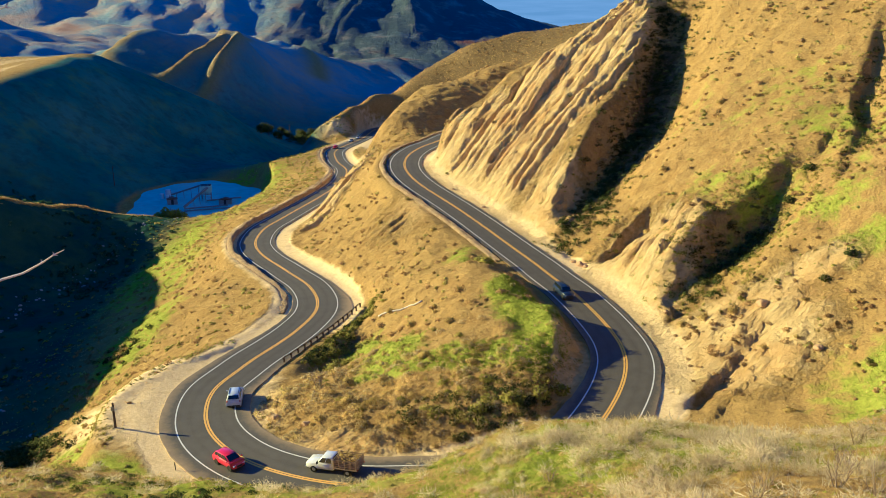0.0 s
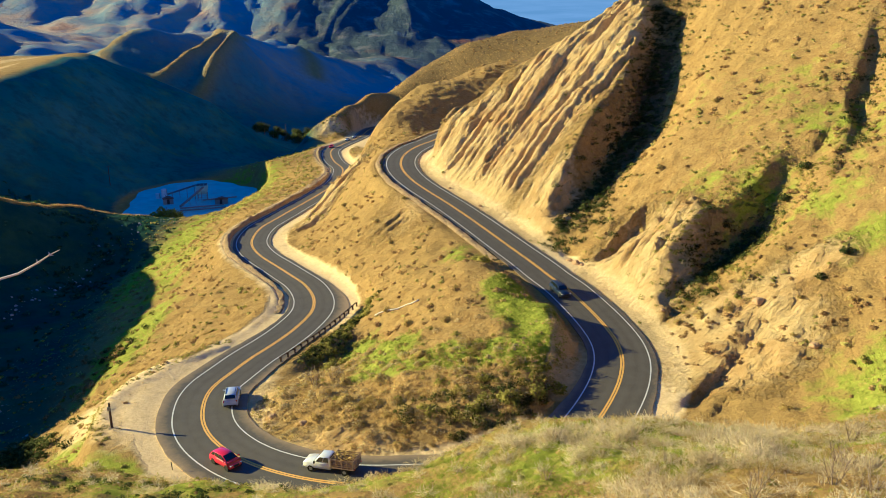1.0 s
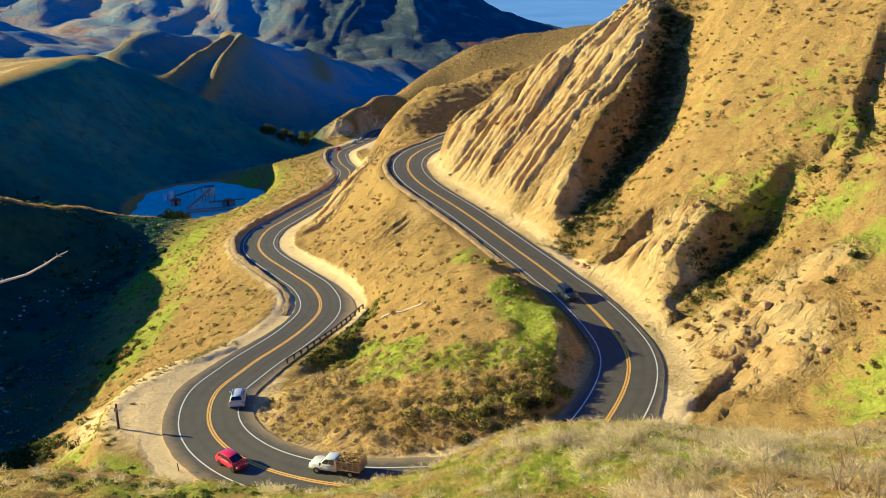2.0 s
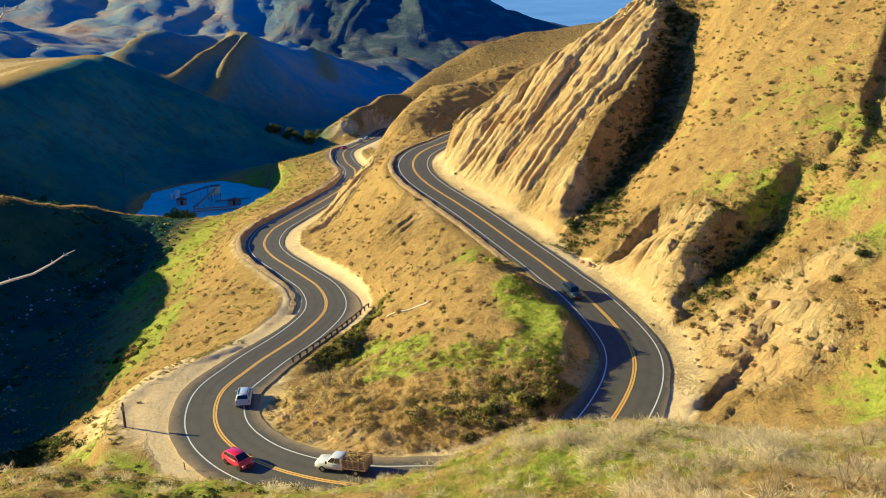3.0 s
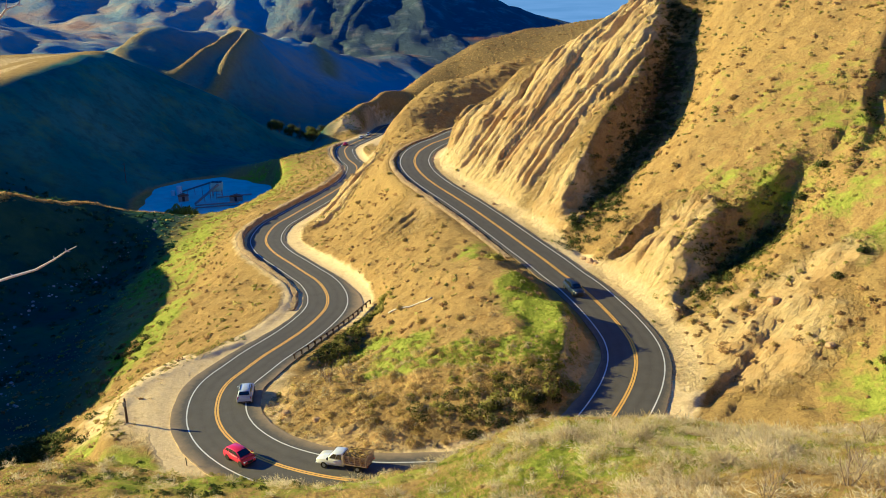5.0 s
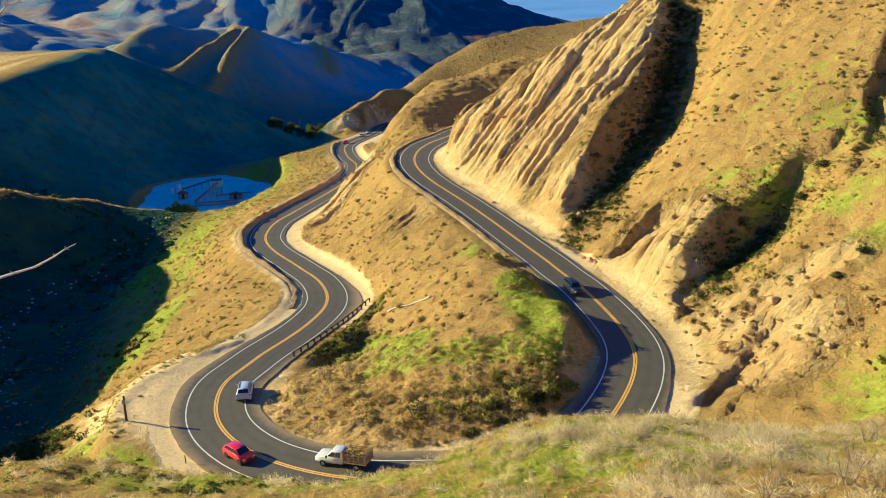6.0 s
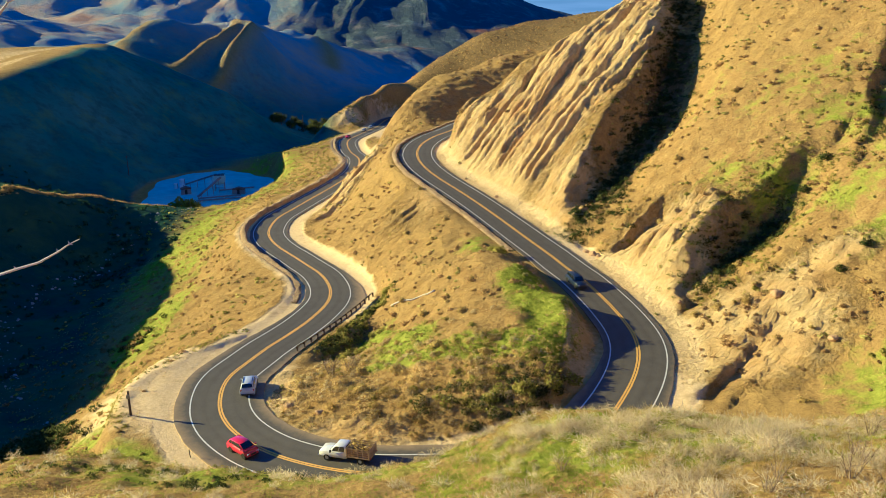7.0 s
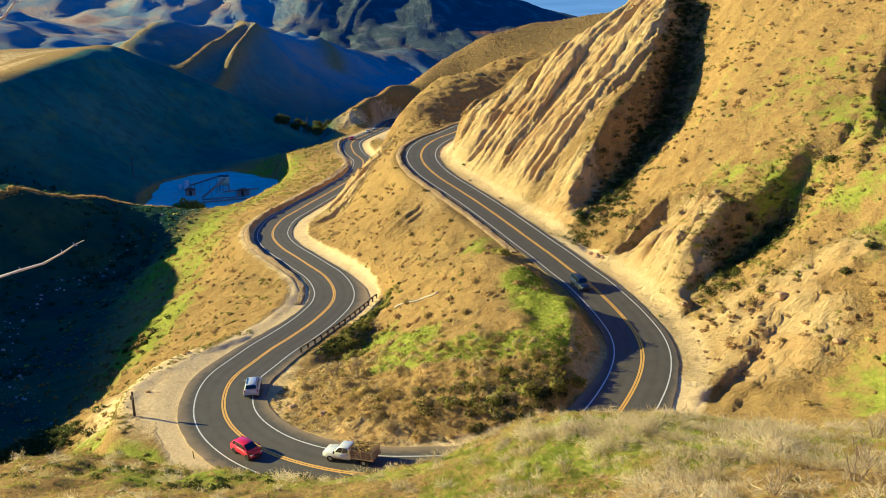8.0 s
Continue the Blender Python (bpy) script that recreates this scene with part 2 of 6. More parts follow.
LOWER = [(-32.0, 102.6), (-30.7, 107.6), (-29.2, 113.2), (-27.2, 118.7), (-25.0, 126.0), (-23.4, 135.0), (-23.7, 141.6), (-25.2, 147.8), (-27.9, 154.6),
         (-31.8, 161.3), (-36.0, 168.5), (-40.7, 176.3), (-44.3, 183.6), (-46.9, 191.3), (-48.2, 200.2), (-48.4, 210.6), (-46.9, 220.5), (-44.7, 234.9),
         (-40.5, 262), (-37.5, 290), (-39.5, 322.0), (-46.2, 346.9), (-51.5, 375.6), (-52.5, 394.0), (-50.6, 411.6), (-48.0, 430), (-45.6, 447), (-44.4, 462), (-44.2, 477), (-43.0, 490), (-39.6, 499), (-33.4, 504), (-15, 510), (12, 517)]
road_xy = spline(UPPER + HAIRPIN + LOWER, 1.0, 4)
start = int(np.hypot(road_xy[:, 0] + 2.3, road_xy[:, 1] - 233.7).argmin())
road_s = np.r_[0, np.cumsum(np.linalg.norm(np.diff(road_xy, axis=0), axis=1))]
road_s -= road_s[start]
road_z = 15.36 - 0.05695 * np.clip(road_s, -90, 620)          # one steady grade, falling towards the valley
road = np.c_[road_xy, road_z]
run = np.gradient(road_xy, axis=0)
run /= np.linalg.norm(run, axis=1)[:, None]
left = np.c_[-run[:, 1], run[:, 0]]
in_bend = smooth(140, 165, road_s) * (1 - smooth(225, 262, road_s))   # the hairpin has wide paved shoulders

# ---------------------------------------------------------------- the lie of the land: crests, slopes and valleys (x, y, height)
LAND = dict(
    mound_bank=[(-29.9, 225.2, 4.0), (-24.1, 234.0, 8.9), (-20, 190, 6.5), (-30, 205, 0.5), (-14, 165, 7.0)],
    mound_top=[(8, 131, 10.8), (12, 122, 11.3), (13, 114, 10.6), (13, 106, 10.2), (17.2, 112, 10.6), (17.2, 105, 10.1), (13.5, 98, 9.2), (11, 92, 8.4), (3, 106, 8.8), (-6, 110, 5.9), (2, 142, 9.5), (-8, 140, 6.0)],
    mound_toe=[(-13, 126, 1.5), (-16, 120, -0.5), (-20, 112, 0.3), (-14, 104, 3.5), (-20, 97, 4.2), (-10, 94, 5.6), (0, 92, 7.3), (8, 92, 8.4), (-2, 84, 6.2), (-14, 87, 5.0)],
    north_knoll=[(-18.3, 255, 18.6), (-16.5, 270, 20.3), (-12.3, 285, 22.3), (-7.6, 295, 24.3), (-0.4, 300, 25.4), (8.1, 308, 27.2), (12.6, 315, 29.6), (17.3, 322, 30.8), (26, 332, 31.5), (-28, 290, 2.0), (-22, 330, 0.0), (-25, 380, -10)],
    bluff=[(101.4, 581.4, 42), (77.7, 580, 40.5), (49.5, 570, 36.6), (18.3, 556, 26), (-9, 550, 9.8), (-20.5, 545, 2.7), (-36, 522, -0.6), (-44, 507, -3.0), (-52, 493, -6.0), (-60, 477, -9.2), (-66, 470, -10.6), (-73, 462, -13.5), (-75, 455, -20),
           (-68.4, 448, -20), (-59.4, 452, -19), (-53.5, 462, -16.5), (-30, 520, -15), (-88, 452, -33), (-84, 478, -35), (-76, 508, -37), (-82, 432, -27), (-60, 530, -30), (10, 440, -2), (60, 420, 18)],
    creek=[(-68.7, 118.9, -16.0), (-95, 150, -20), (-109.0, 182.5, -22.0), (-105, 222, -23.5), (-94, 290, -24.8), (-108.3, 328.5, -25.0),
           (-90, 330, -24.8), (-125, 330, -25), (-108, 350, -25.2), (-105, 430, -28), (-107.2, 574.6, -40.0), (-95, 530, -38), (-60, 90, -9), (-60, 60, 2)],
    sunny_slope=[(-88.3, 242.2, -18.0), (-65.9, 146.8, -12.0), (-60.0, 110.4, -9.0), (-77.2, 355, -14.4), (-86, 368, -18.5), (-97, 376, -22.0), (-66, 250, -11), (-60, 180, -9.5), (-62, 300, -13)],
    west_spur=[(-131.7, 231.2, -1), (-121.1, 258.2, -10.2), (-104.5, 279.9, -19.4), (-150, 300, -20), (-125, 290, -24)],
    west_hill=[(-175, 60, 34), (-193, 118, 41), (-196, 131, 37.4), (-196, 145, 31.5), (-196, 160, 32), (-196, 175, 31.5), (-196, 191, 31.3), (-197, 205, 29.8), (-198, 218, 30), (-200, 236, 24.2), (-204, 260, 14.5), (-212, 285, 12.5), (-228, 312, 18.5), (-150, 110, 14), (-155, 180, 4), (-165, 252, -5), (-152, 262, -10), (-300, 120, 44), (-320, 260, 34)],
    dark_hill=[(-191.1, 340, 19.7), (-191.6, 365, 21.8), (-190.2, 395, 22.9), (-192, 425, 25.5), (-195.9, 462, 28), (-178, 465, 20.1), (-137.1, 484.9, -1.6), (-115.4, 518.9, -27.4),
               (-164, 350, -3), (-164, 400, 3), (-158, 440, 4), (-140, 360, -20), (-135, 410, -20), (-235, 365, 15), (-270, 420, 15), (-344.5, 620, 15.7), (-313.6, 610, 15.1), (-282.5, 590, 17.9), (-239.5, 540, 23.2), (-400, 620, 16), (-300, 500, 16), (-400, 480, 16),
               (-540, 840, 40), (-600, 980, 50), (-520, 700, 30), (-450, 640, 10), (-300, 660, 0), (-205, 545, 12)],
    far_range=[(-266.5, 657.1, 14.4), (-249.4, 724.5, 29.7), (-232.3, 765.6, 27.3), (-205.9, 828.9, 28.9), (-182.9, 908.3, 15.1), (-152.0, 986.7, -2.1), (-63.0, 1087.3, -15.1), (-3.2, 1147.2, -24.3),
               (-172, 600, -31), (-150, 632, -34), (-112, 735, -34), (-92, 830, -35), (-65, 905, -37), (0, 1010, -39), (-60, 640, -35), (60, 700, -20), (60, 900, -35),
               (-330, 720, 0), (-320, 840, -5), (-270, 960, -20), (-200, 1080, -30)],
    mountains=[(149.5, 1556.6, 15.0), (91.2, 1568.1, 52.6), (17.0, 1577.4, 90.0), (190, 1556, -15), (-150, 1600, 105), (-400, 1620, 115), (-700, 1650, 125), (-1000, 1650, 130), (-1300, 1500, 120),
               (-100, 1150, -22), (-350, 1150, -8), (-650, 1150, 5), (150, 1150, -30), (-600, 800, 20), (-900, 900, 60)],
    plain=[(0, 2400, -25), (1200, 2600, -25), (-1500, 2800, -10), (0, 4900, -25), (2500, 4900, -25), (-2500, 4900, -25), (600, 1500, -25), (2500, 2000, 0), (-2500, 2000, 40)],
    cliff=[(2.4, 211.3, 26.8), (12.8, 213.0, 32.5), (17.4, 216.4, 36.6), (23.7, 220.3, 39.3), (32.8, 221.9, 44.3), (42.0, 223.0, 48.0), (49.6, 225.2, 55.2), (70.8, 231.9, 77.1),
           (22.6, 193.4, 29.1), (15.0, 181.0, 20.5), (28.6, 189.2, 32.3), (20.8, 163.5, 18.7), (44.3, 191.9, 45.7), (36.7, 170.5, 34.1), (26.1, 156.7, 21.5), (24.0, 148.7, 15.3)],
    cliff_back=[(40, 250, 34), (60, 262, 50), (70, 330, 40), (110, 300, 80)],
    east_hill=[(61.1, 172.0, 43.6), (76.3, 160.4, 48.6), (50.3, 152.7, 31.1), (62.5, 144.4, 35.4), (75.0, 142.6, 40.6), (38.0, 143.1, 20.1), (49.4, 132.7, 24.6),
               (64.6, 114.8, 26.8), (55.8, 113.8, 21.0), (43.0, 110.7, 14.3), (46.1, 97.7, 12.7), (52.9, 97.4, 16.0), (52.7, 87.9, 14.0), (48.0, 85.5, 10.7), (36.2, 100.2, 8.4),
               (41.0, 128.3, 19.8), (35.8, 121.4, 14.2)],
    east_beyond=[(105, 150, 62), (140, 200, 95), (110, 100, 52), (100, 50, 46), (200, 300, 110), (300, 620, 70), (250, 100, 110), (200, -100, 90)],
    near_slope=[(-0.2, 52.6, 20.7), (2.7, 51.5, 23.5), (7.2, 51.8, 24.6), (13.4, 53.6, 23.7), (18.2, 55.4, 22.6), (21.9, 53.3, 22.7), (34.4, 55.5, 23.5), (16.6, 26.0, 36.3),
                (8.0, 31.1, 32.7), (-1.1, 39.8, 26.8), (-34.4, 54.2, 19.1), (-25.7, 65.6, 10.5), (-11.6, 53.9, 18.1), (-27.7, 43.3, 24.5), (38, 70, 12), (55, 70, 18)],
    camera_hill=[(0, 0, 45), (-30, 10, 36), (40, 20, 44), (0, -100, 66), (100, -100, 90), (-120, -80, 50), (-200, -120, 40), (60, -20, 56), (-90, 30, 14)],
)


def land_surface(x, y):
    """A smooth surface through the crests, slopes and valleys and along the road's two edges."""
    pts = [p for line in LAND.values() for p in line]
    for k in range(4, len(road) - 4, 9):
        for side in (-6.0, 6.0):
            pts.append((*(road[k, :2] + side * left[k]), road[k, 2]))
    P = np.array(pts, float)
    n, soft = len(P), 3.0
    K = np.sqrt(((P[:, None, :2] - P[None, :, :2]) ** 2).sum(2) + soft ** 2)
    A = np.zeros((n + 3, n + 3))
    A[:n, :n] = -K
    A[:n, n], A[:n, n + 1:] = 1, P[:, :2] / 1000
    A[n:, :n] = A[:n, n:].T
    w = np.linalg.solve(A, np.r_[P[:, 2], 0, 0, 0])
    z = w[n] + (x * w[n + 1] + y * w[n + 2]) / 1000
    for a in range(0, len(x), 20000):
        d = np.sqrt((x[a:a + 20000, None] - P[:, 0]) ** 2 + (y[a:a + 20000, None] - P[:, 1]) ** 2 + soft ** 2)
        z[a:a + 20000] -= d @ w[:n]
    return z


def spread(lo, hi, inner_lo, inner_hi, step, grow_lo, grow_hi):
    """Grid lines, close together in the middle and ever wider apart outwards."""
    mid = list(np.arange(inner_lo, inner_hi, step))
    up, d = [inner_hi], step
    while up[-1] < hi:
        d *= grow_hi
        up.append(up[-1] + d)
    down, d = [], step
    v = inner_lo
    while v > lo:
        d *= grow_lo
        v -= d
        down.append(v)
    return np.array(down[::-1] + mid + up)


gx = np.r_[spread(-2600, -38, -112, -38, 0.8, 1.028, 1.0)[:-1], np.arange(-38, 72, 0.45), spread(72, 2600, 72, 94, 0.7, 1.0, 1.035)]
gy = np.r_[spread(-220, 128, 40, 128, 0.6, 1.04, 1.0)[:-1], np.arange(128, 228, 0.5), spread(228, 4850, 228, 262, 0.65, 1.0, 1.0125)]
gx, gy = np.unique(gx), np.unique(gy)
X, Y = [a.ravel() for a in np.meshgrid(gx, gy)]
Z = land_surface(X, Y)

# gullies worn into the slope east of the road, deep on their western, shaded side
GULLIES = (
    ([(59, 206), (55.5, 198), (48.0, 179.5), (40.0, 169.2), (31.4, 156.6), (25.2, 145.5)], 11.5, 4.6, 11.0),
    ([(60, 131.5), (53.4, 126.5), (44.0, 121.3), (36.9, 114.9)], 5.5, 2.4, 5.5),
    ([(85, 158), (80.4, 151), (73.9, 142), (69.8, 132.8), (66, 128)], 2.6, 1.4, 4.0),
    ([(45.5, 102.6), (40.2, 98.3), (35.3, 92.9), (31.6, 89.9), (27.0, 85.4)], 1.05, 0.4, 2.4),
    ([(38.0, 91.5), (34.0, 87.5), (31.0, 84.5)], 0.5, 0.35, 1.8),
)
near = (X > -140) & (X < 140) & (Y > 10) & (Y < 330)
xn, yn = X[near], Y[near]
zn = Z[near]
wob = 2.0 * vnoise(xn * 0.12, yn * 0.12, 40)
for line, deep, west, east in GULLIES:
    L = spline(line, 1.0, 2)
    d, k, side = to_line(xn + wob, yn + 0.6 * wob, L)
    # the lines run downhill to the south-west, so + is their eastern side
    fade = np.sin(np.clip((k + 3) / (len(L) + 6), 0, 1) * math.pi) ** 0.8
    zn = zn - 1.08 * deep * fade * np.where(side > 0, np.exp(-(d / east) ** 2), np.exp(-(d / (1.25 * west)) ** 4))
# where the slope is bare, worn rock: ribs that run down the fall line
u = xn * -0.36 + yn * 0.93
v = xn * 0.93 + yn * 0.36
rock = np.maximum.reduce([
    1.2 * bump(xn, yn, 22, 188, 40, 17, 35), 1.1 * bump(xn, yn, 8, 200, 14, 16), 1.1 * bump(xn, yn, 34, 205, 26, 16, 25), 1.2 * bump(xn, yn, 33, 126, 10, 17, -20),
    1.0 * bump(xn, yn, 22, 158, 8, 12), 1.1 * bump(xn, yn, 40, 101, 13, 12), 0.8 * bump(xn, yn, 52, 108, 10, 5), 1.1 * bump(xn, yn, -30, 225, 8, 26, -15)])
rock = np.clip(rock, 0, 1)
low_bank = np.maximum(0.9 * bump(xn, yn, -23, 96, 4, 9, 15), 0.8 * bump(xn, yn, -12, 84, 12, 3, -15))
slant = u - 0.32 * v
def groove(c, along, seed):
    """Worn channels, 1 at their bottoms, that run where c is constant."""
    return (1 - np.abs(vnoise(c, along, seed))) ** 5


warp = 0.8 * vnoise(u * 0.09, v * 0.07, 9) + 0.35 * vnoise(u * 0.3, v * 0.2, 10)
ribs2 = ridged(slant * 0.34, v * 0.032, 2, 33)
off_road = smooth(8, 14, to_line(xn, yn, road[::3])[0])
cut = smooth(0.25, 0.65, rock) * off_road
swell = vnoise(slant * 0.075 + 0.4 * warp, v * 0.02, 21)
carved = 2.4 * swell - (1.2 + 1.6 * smooth(138, 165, yn)) * groove(slant * 0.13 + 0.3 * warp, v * 0.012, 22) - 2.5 * groove(slant * 0.33 + 0.35 * warp, v * 0.014, 23) - 1.4 * groove(slant * 0.8 + 0.45 * warp, v * 0.018, 24)


def scarps(c, amount):
    """Steps that rise slowly and break off sharply towards growing c."""
    f = c - np.floor(c)
    return amount * (np.minimum(f / 0.82, (1 - f) / 0.18) - 0.5)


carved = carved + scarps(slant * 0.42 + 0.5 * warp + 0.25 * vnoise(xn * 0.5, yn * 0.5, 47), 1.1) + 0.22 * fbm(xn * 0.3, yn * 0.3, 3, 45) + 0.07 * (ridged(xn * 0.5 + 0.3 * yn, yn * 0.5 - 0.3 * xn, 2, 46) - 0.75)
step = 0.677 * xn - 0.735 * yn
slump = (scarps(step * 0.24 + 0.3 * vnoise(xn * 0.10, yn * 0.10, 48) + 0.16 * vnoise(xn * 0.5, yn * 0.5, 49), 0.45)
         + scarps(step * 0.8 + 0.5 * vnoise(xn * 0.16, yn * 0.16, 52) + 0.3 * vnoise(xn * 0.7, yn * 0.7, 53), 0.3) + 0.34 * fbm(xn * 0.3, yn * 0.3, 4, 54) + 0.15 * (ridged(xn * 0.7, yn * 0.7, 2, 55) - 0.75))
low = smooth(122, 116, yn)
carved = carved * (1 - low) + (slump - 0.7) * low
zn = zn + cut * (carved + 0.9)
zn = zn + low_bank * (0.9 * (ribs2 - 0.75) + 0.5 * fbm(xn * 0.6, yn * 0.6, 3, 44))
# gentle hummocks, rills and tussocks everywhere
zn = zn + 0.55 * fbm(xn * 0.07, yn * 0.07, 3, 3) + 0.24 * fbm(xn * 0.45, yn * 0.45, 3, 5) + 0.22 * smooth(0.1, 0.9, fbm(xn * 0.32, yn * 0.32, 2, 6)) * off_road + 0.35 * (ridged(slant * 0.12, v * 0.03, 2, 60) - 0.7) * smooth(5, 25, v - 60)
Z[near] = zn
Z += 0.8 * np.maximum(bump(X, Y, -62, 462, 16, 14, 35), 0.7 * bump(X, Y, -40, 505, 16, 25)) * fbm(X * 0.3, Y * 0.12, 3, 77)
far = smooth(330, 420, Y) + smooth(140, 200, np.abs(X))
far = np.clip(far, 0, 1)
Z += far * (2.5 * fbm(X * 0.012, Y * 0.012, 3, 70) + (5.0 * np.abs(vnoise(X * 0.016 + 0.004 * Y, Y * 0.006, 71)) + 2 * np.abs(vnoise(X * 0.045 + 0.01 * Y, Y * 0.02, 72)) - 2) * smooth(560, 700, Y))
RIBS = np.zeros(len(X))
for line, tall, wide in (([(-197, 815), (-200, 770), (-199, 735), (-202, 690), (-212, 650), (-222, 620)], 15.0, 8.0), ([(-196, 770), (-187, 750), (-178, 712), (-178, 680), (-183, 640), (-190, 610)], 15.0, 8.0),
                         ([(-256, 760), (-262, 735), (-268, 700), (-266, 640)], 8.0, 7.0), ([(-160, 930), (-140, 880), (-128, 830)], 4.0, 14.0)):
    part_of = (np.abs(X + 150) < 175) & (np.abs(Y - 820) < 290)
    dd, kk, sd = to_line(X[part_of] + 5 * vnoise(X[part_of] * 0.03, Y[part_of] * 0.03, 12), Y[part_of], spline(line, 2.0, 3))
    Z[part_of] += 1.5 * tall * np.sin(math.pi * np.clip(kk / kk.max(), 0, 1)) ** 1.3 * np.where(sd > 0, np.maximum(0, 1 - dd / 52), np.exp(-(dd / wide) ** 2))     # long shaded eastern sides
    RIBS[part_of] = np.maximum(RIBS[part_of], np.exp(-(dd / (0.9 * wide)) ** 2))
massif = smooth(1000, 1300, Y) * (1 - smooth(1900, 2300, Y)) * (1 - smooth(60, 260, X))
phase = X * 0.0095 + Y * 0.0030 + 0.5 * vnoise(X * 0.0035, Y * 0.003, 90)
folds = np.abs(np.sin(math.pi * phase)) + 0.35 * np.abs(np.sin(math.pi * (2.7 * phase + 0.8 * vnoise(X * 0.006, Y * 0.004, 91))))
west_part = smooth(-820, -960, X)
Z += massif * (west_part * (13 * (folds - 0.8) + 26 * vnoise(X * 0.0042, Y * 0.0042, 93)) + 6 * vnoise(X * 0.011, Y * 0.009, 94) + 1.6 * fbm(X * 0.03, Y * 0.02, 3, 97))
# spurs that run down from the mountains' crest towards the valley: top, middle and foot in plan, height, width
SPURS = (((-860, 1560), (-770, 1440), (-725, 1300), 22, 30), ((-700, 1560), (-676, 1440), (-640, 1290), 17, 24), ((-585, 1570), (-563, 1440), (-540, 1290), 20, 22),
         ((-497, 1570), (-492, 1440), (-478, 1270), 24, 23), ((-446, 1560), (-429, 1430), (-405, 1290), 15, 17), ((-370, 1570), (-364, 1440), (-352, 1280), 24, 21),
         ((-306, 1560), (-303, 1440), (-284, 1290), 18, 20), ((-216, 1570), (-232, 1440), (-248, 1270), 26, 25), ((-140, 1560), (-150, 1430), (-175, 1290), 14, 20),
         ((-70, 1560), (-62, 1440), (-30, 1280), 22, 22))
hills = (Y > 1180) & (Y < 1750) & (X > -1000) & (X < 260)
for top, middle, foot, tall, wide in SPURS:
    dd, kk, sd = to_line(X[hills] + 7 * vnoise(X[hills] * 0.010, Y[hills] * 0.010, 17) + 2.5 * vnoise(X[hills] * 0.05, Y[hills] * 0.05, 18), Y[hills], spline([top, middle, foot], 6.0, 3))
    Z[hills] += 0.75 * tall * np.sin(math.pi * np.clip(0.08 + 0.9 * kk / kk.max(), 0, 1)) ** 0.6 * np.where(sd > 0, np.maximum(0, 1 - dd / (2.6 * wide)), np.exp(-(dd / wide) ** 2))

Z += (1 - 0.85 * bump(X, Y, -190, 740, 130, 200)) * smooth(620, 720, Y) * (1 - smooth(1900, 2300, Y)) * (7.0 * np.abs(vnoise(X * 0.024 + 0.007 * Y, Y * 0.010, 95)) + 3.5 * np.abs(vnoise(X * 0.06 - 0.012 * Y, Y * 0.022, 96)) - 3.5) * smooth(-100, -160, X)
Z -= 1.7 * bump(X, Y, -8, 56, 9, 6)
# the bluff's crest is worn round
G = Z.reshape(len(gy), len(gx))
rows_, cols_ = (gy > 400) & (gy < 570), (gx > -120) & (gx < 30)
patch = G[np.ix_(rows_, cols_)]
for _ in range(14):
    patch[1:-1, 1:-1] = 0.4 * patch[1:-1, 1:-1] + 0.15 * (patch[:-2, 1:-1] + patch[2:, 1:-1] + patch[1:-1, :-2] + patch[1:-1, 2:])
fade = np.outer(smooth(400, 425, gy[rows_]) * (1 - smooth(545, 570, gy[rows_])), smooth(-120, -100, gx[cols_]) * (1 - smooth(0, 30, gx[cols_])))
G[np.ix_(rows_, cols_)] += fade * (patch - G[np.ix_(rows_, cols_)])
Z = G.ravel()
Z += np.maximum(bump(X, Y, -64, 462, 18, 12, 40), 0.6 * bump(X, Y, -50, 490, 8, 16, -20)) * (1.0 * fbm(X * 0.22, Y * 0.12, 2, 78))
# the worn lip round the dirt turnout
LIP = [(-33, 121), (-36, 116.5), (-39.5, 110.5), (-41.9, 105.1), (-43.7, 101.3), (-44.5, 97.5), (-43.8, 94), (-41.7, 89.5), (-39.1, 86.2)]
lip_area = (X > -62) & (X < -18) & (Y > 74) & (Y < 142)

# the level pad in the valley
pad = smooth(1.25, 1.0, np.hypot((X + 106) / 27, (Y - 332) / 38))
Z = Z * (1 - pad) + -25.2 * pad

# the bench on which the road lies
box = (X > -110) & (X < 110) & (Y > 40) & (Y < 560)
d, k, side = to_line(X[box], Y[box], road)
bench = 6.2 + np.where(side > 0, 1.6, 0.3) * in_bend[k] + np.where(side > 0, 6.0, 0.0) * bump(X[box], Y[box], -41, 96, 12, 24, 10) + np.where(side < 0, 3.0, 0.0) * bump(X[box], Y[box], -16, 135, 7, 12) + np.where(side < 0, 9.0, 0.0) * bump(X[box], Y[box], -38, 428, 14, 32)
by_mound = (side < 0) * smooth(95, 110, road_s[k]) * (1 - smooth(150, 170, road_s[k]))
over = smooth(0, 1, (d - bench + 0.8 * by_mound) / (4.0 - 1.8 * by_mound))
road_d = np.full(len(X), 999.0)
road_d[box] = d
outer = (side > 0) * smooth(258, 285, road_s[k]) * (1 - smooth(520, 560, road_s[k]))
lift = 0.22 * smooth(5.5, 9, d) + 0.75 * outer * smooth(6.0, 7.0, d)
Z[box] = (road[k, 2] - 0.16 + lift) * (1 - over) + Z[box] * over
dd, kk, _ = to_line(X[lip_area] + 0.8 * vnoise(X[lip_area] * 0.4, Y[lip_area] * 0.4, 13), Y[lip_area], spline(LIP, 0.5, 4))
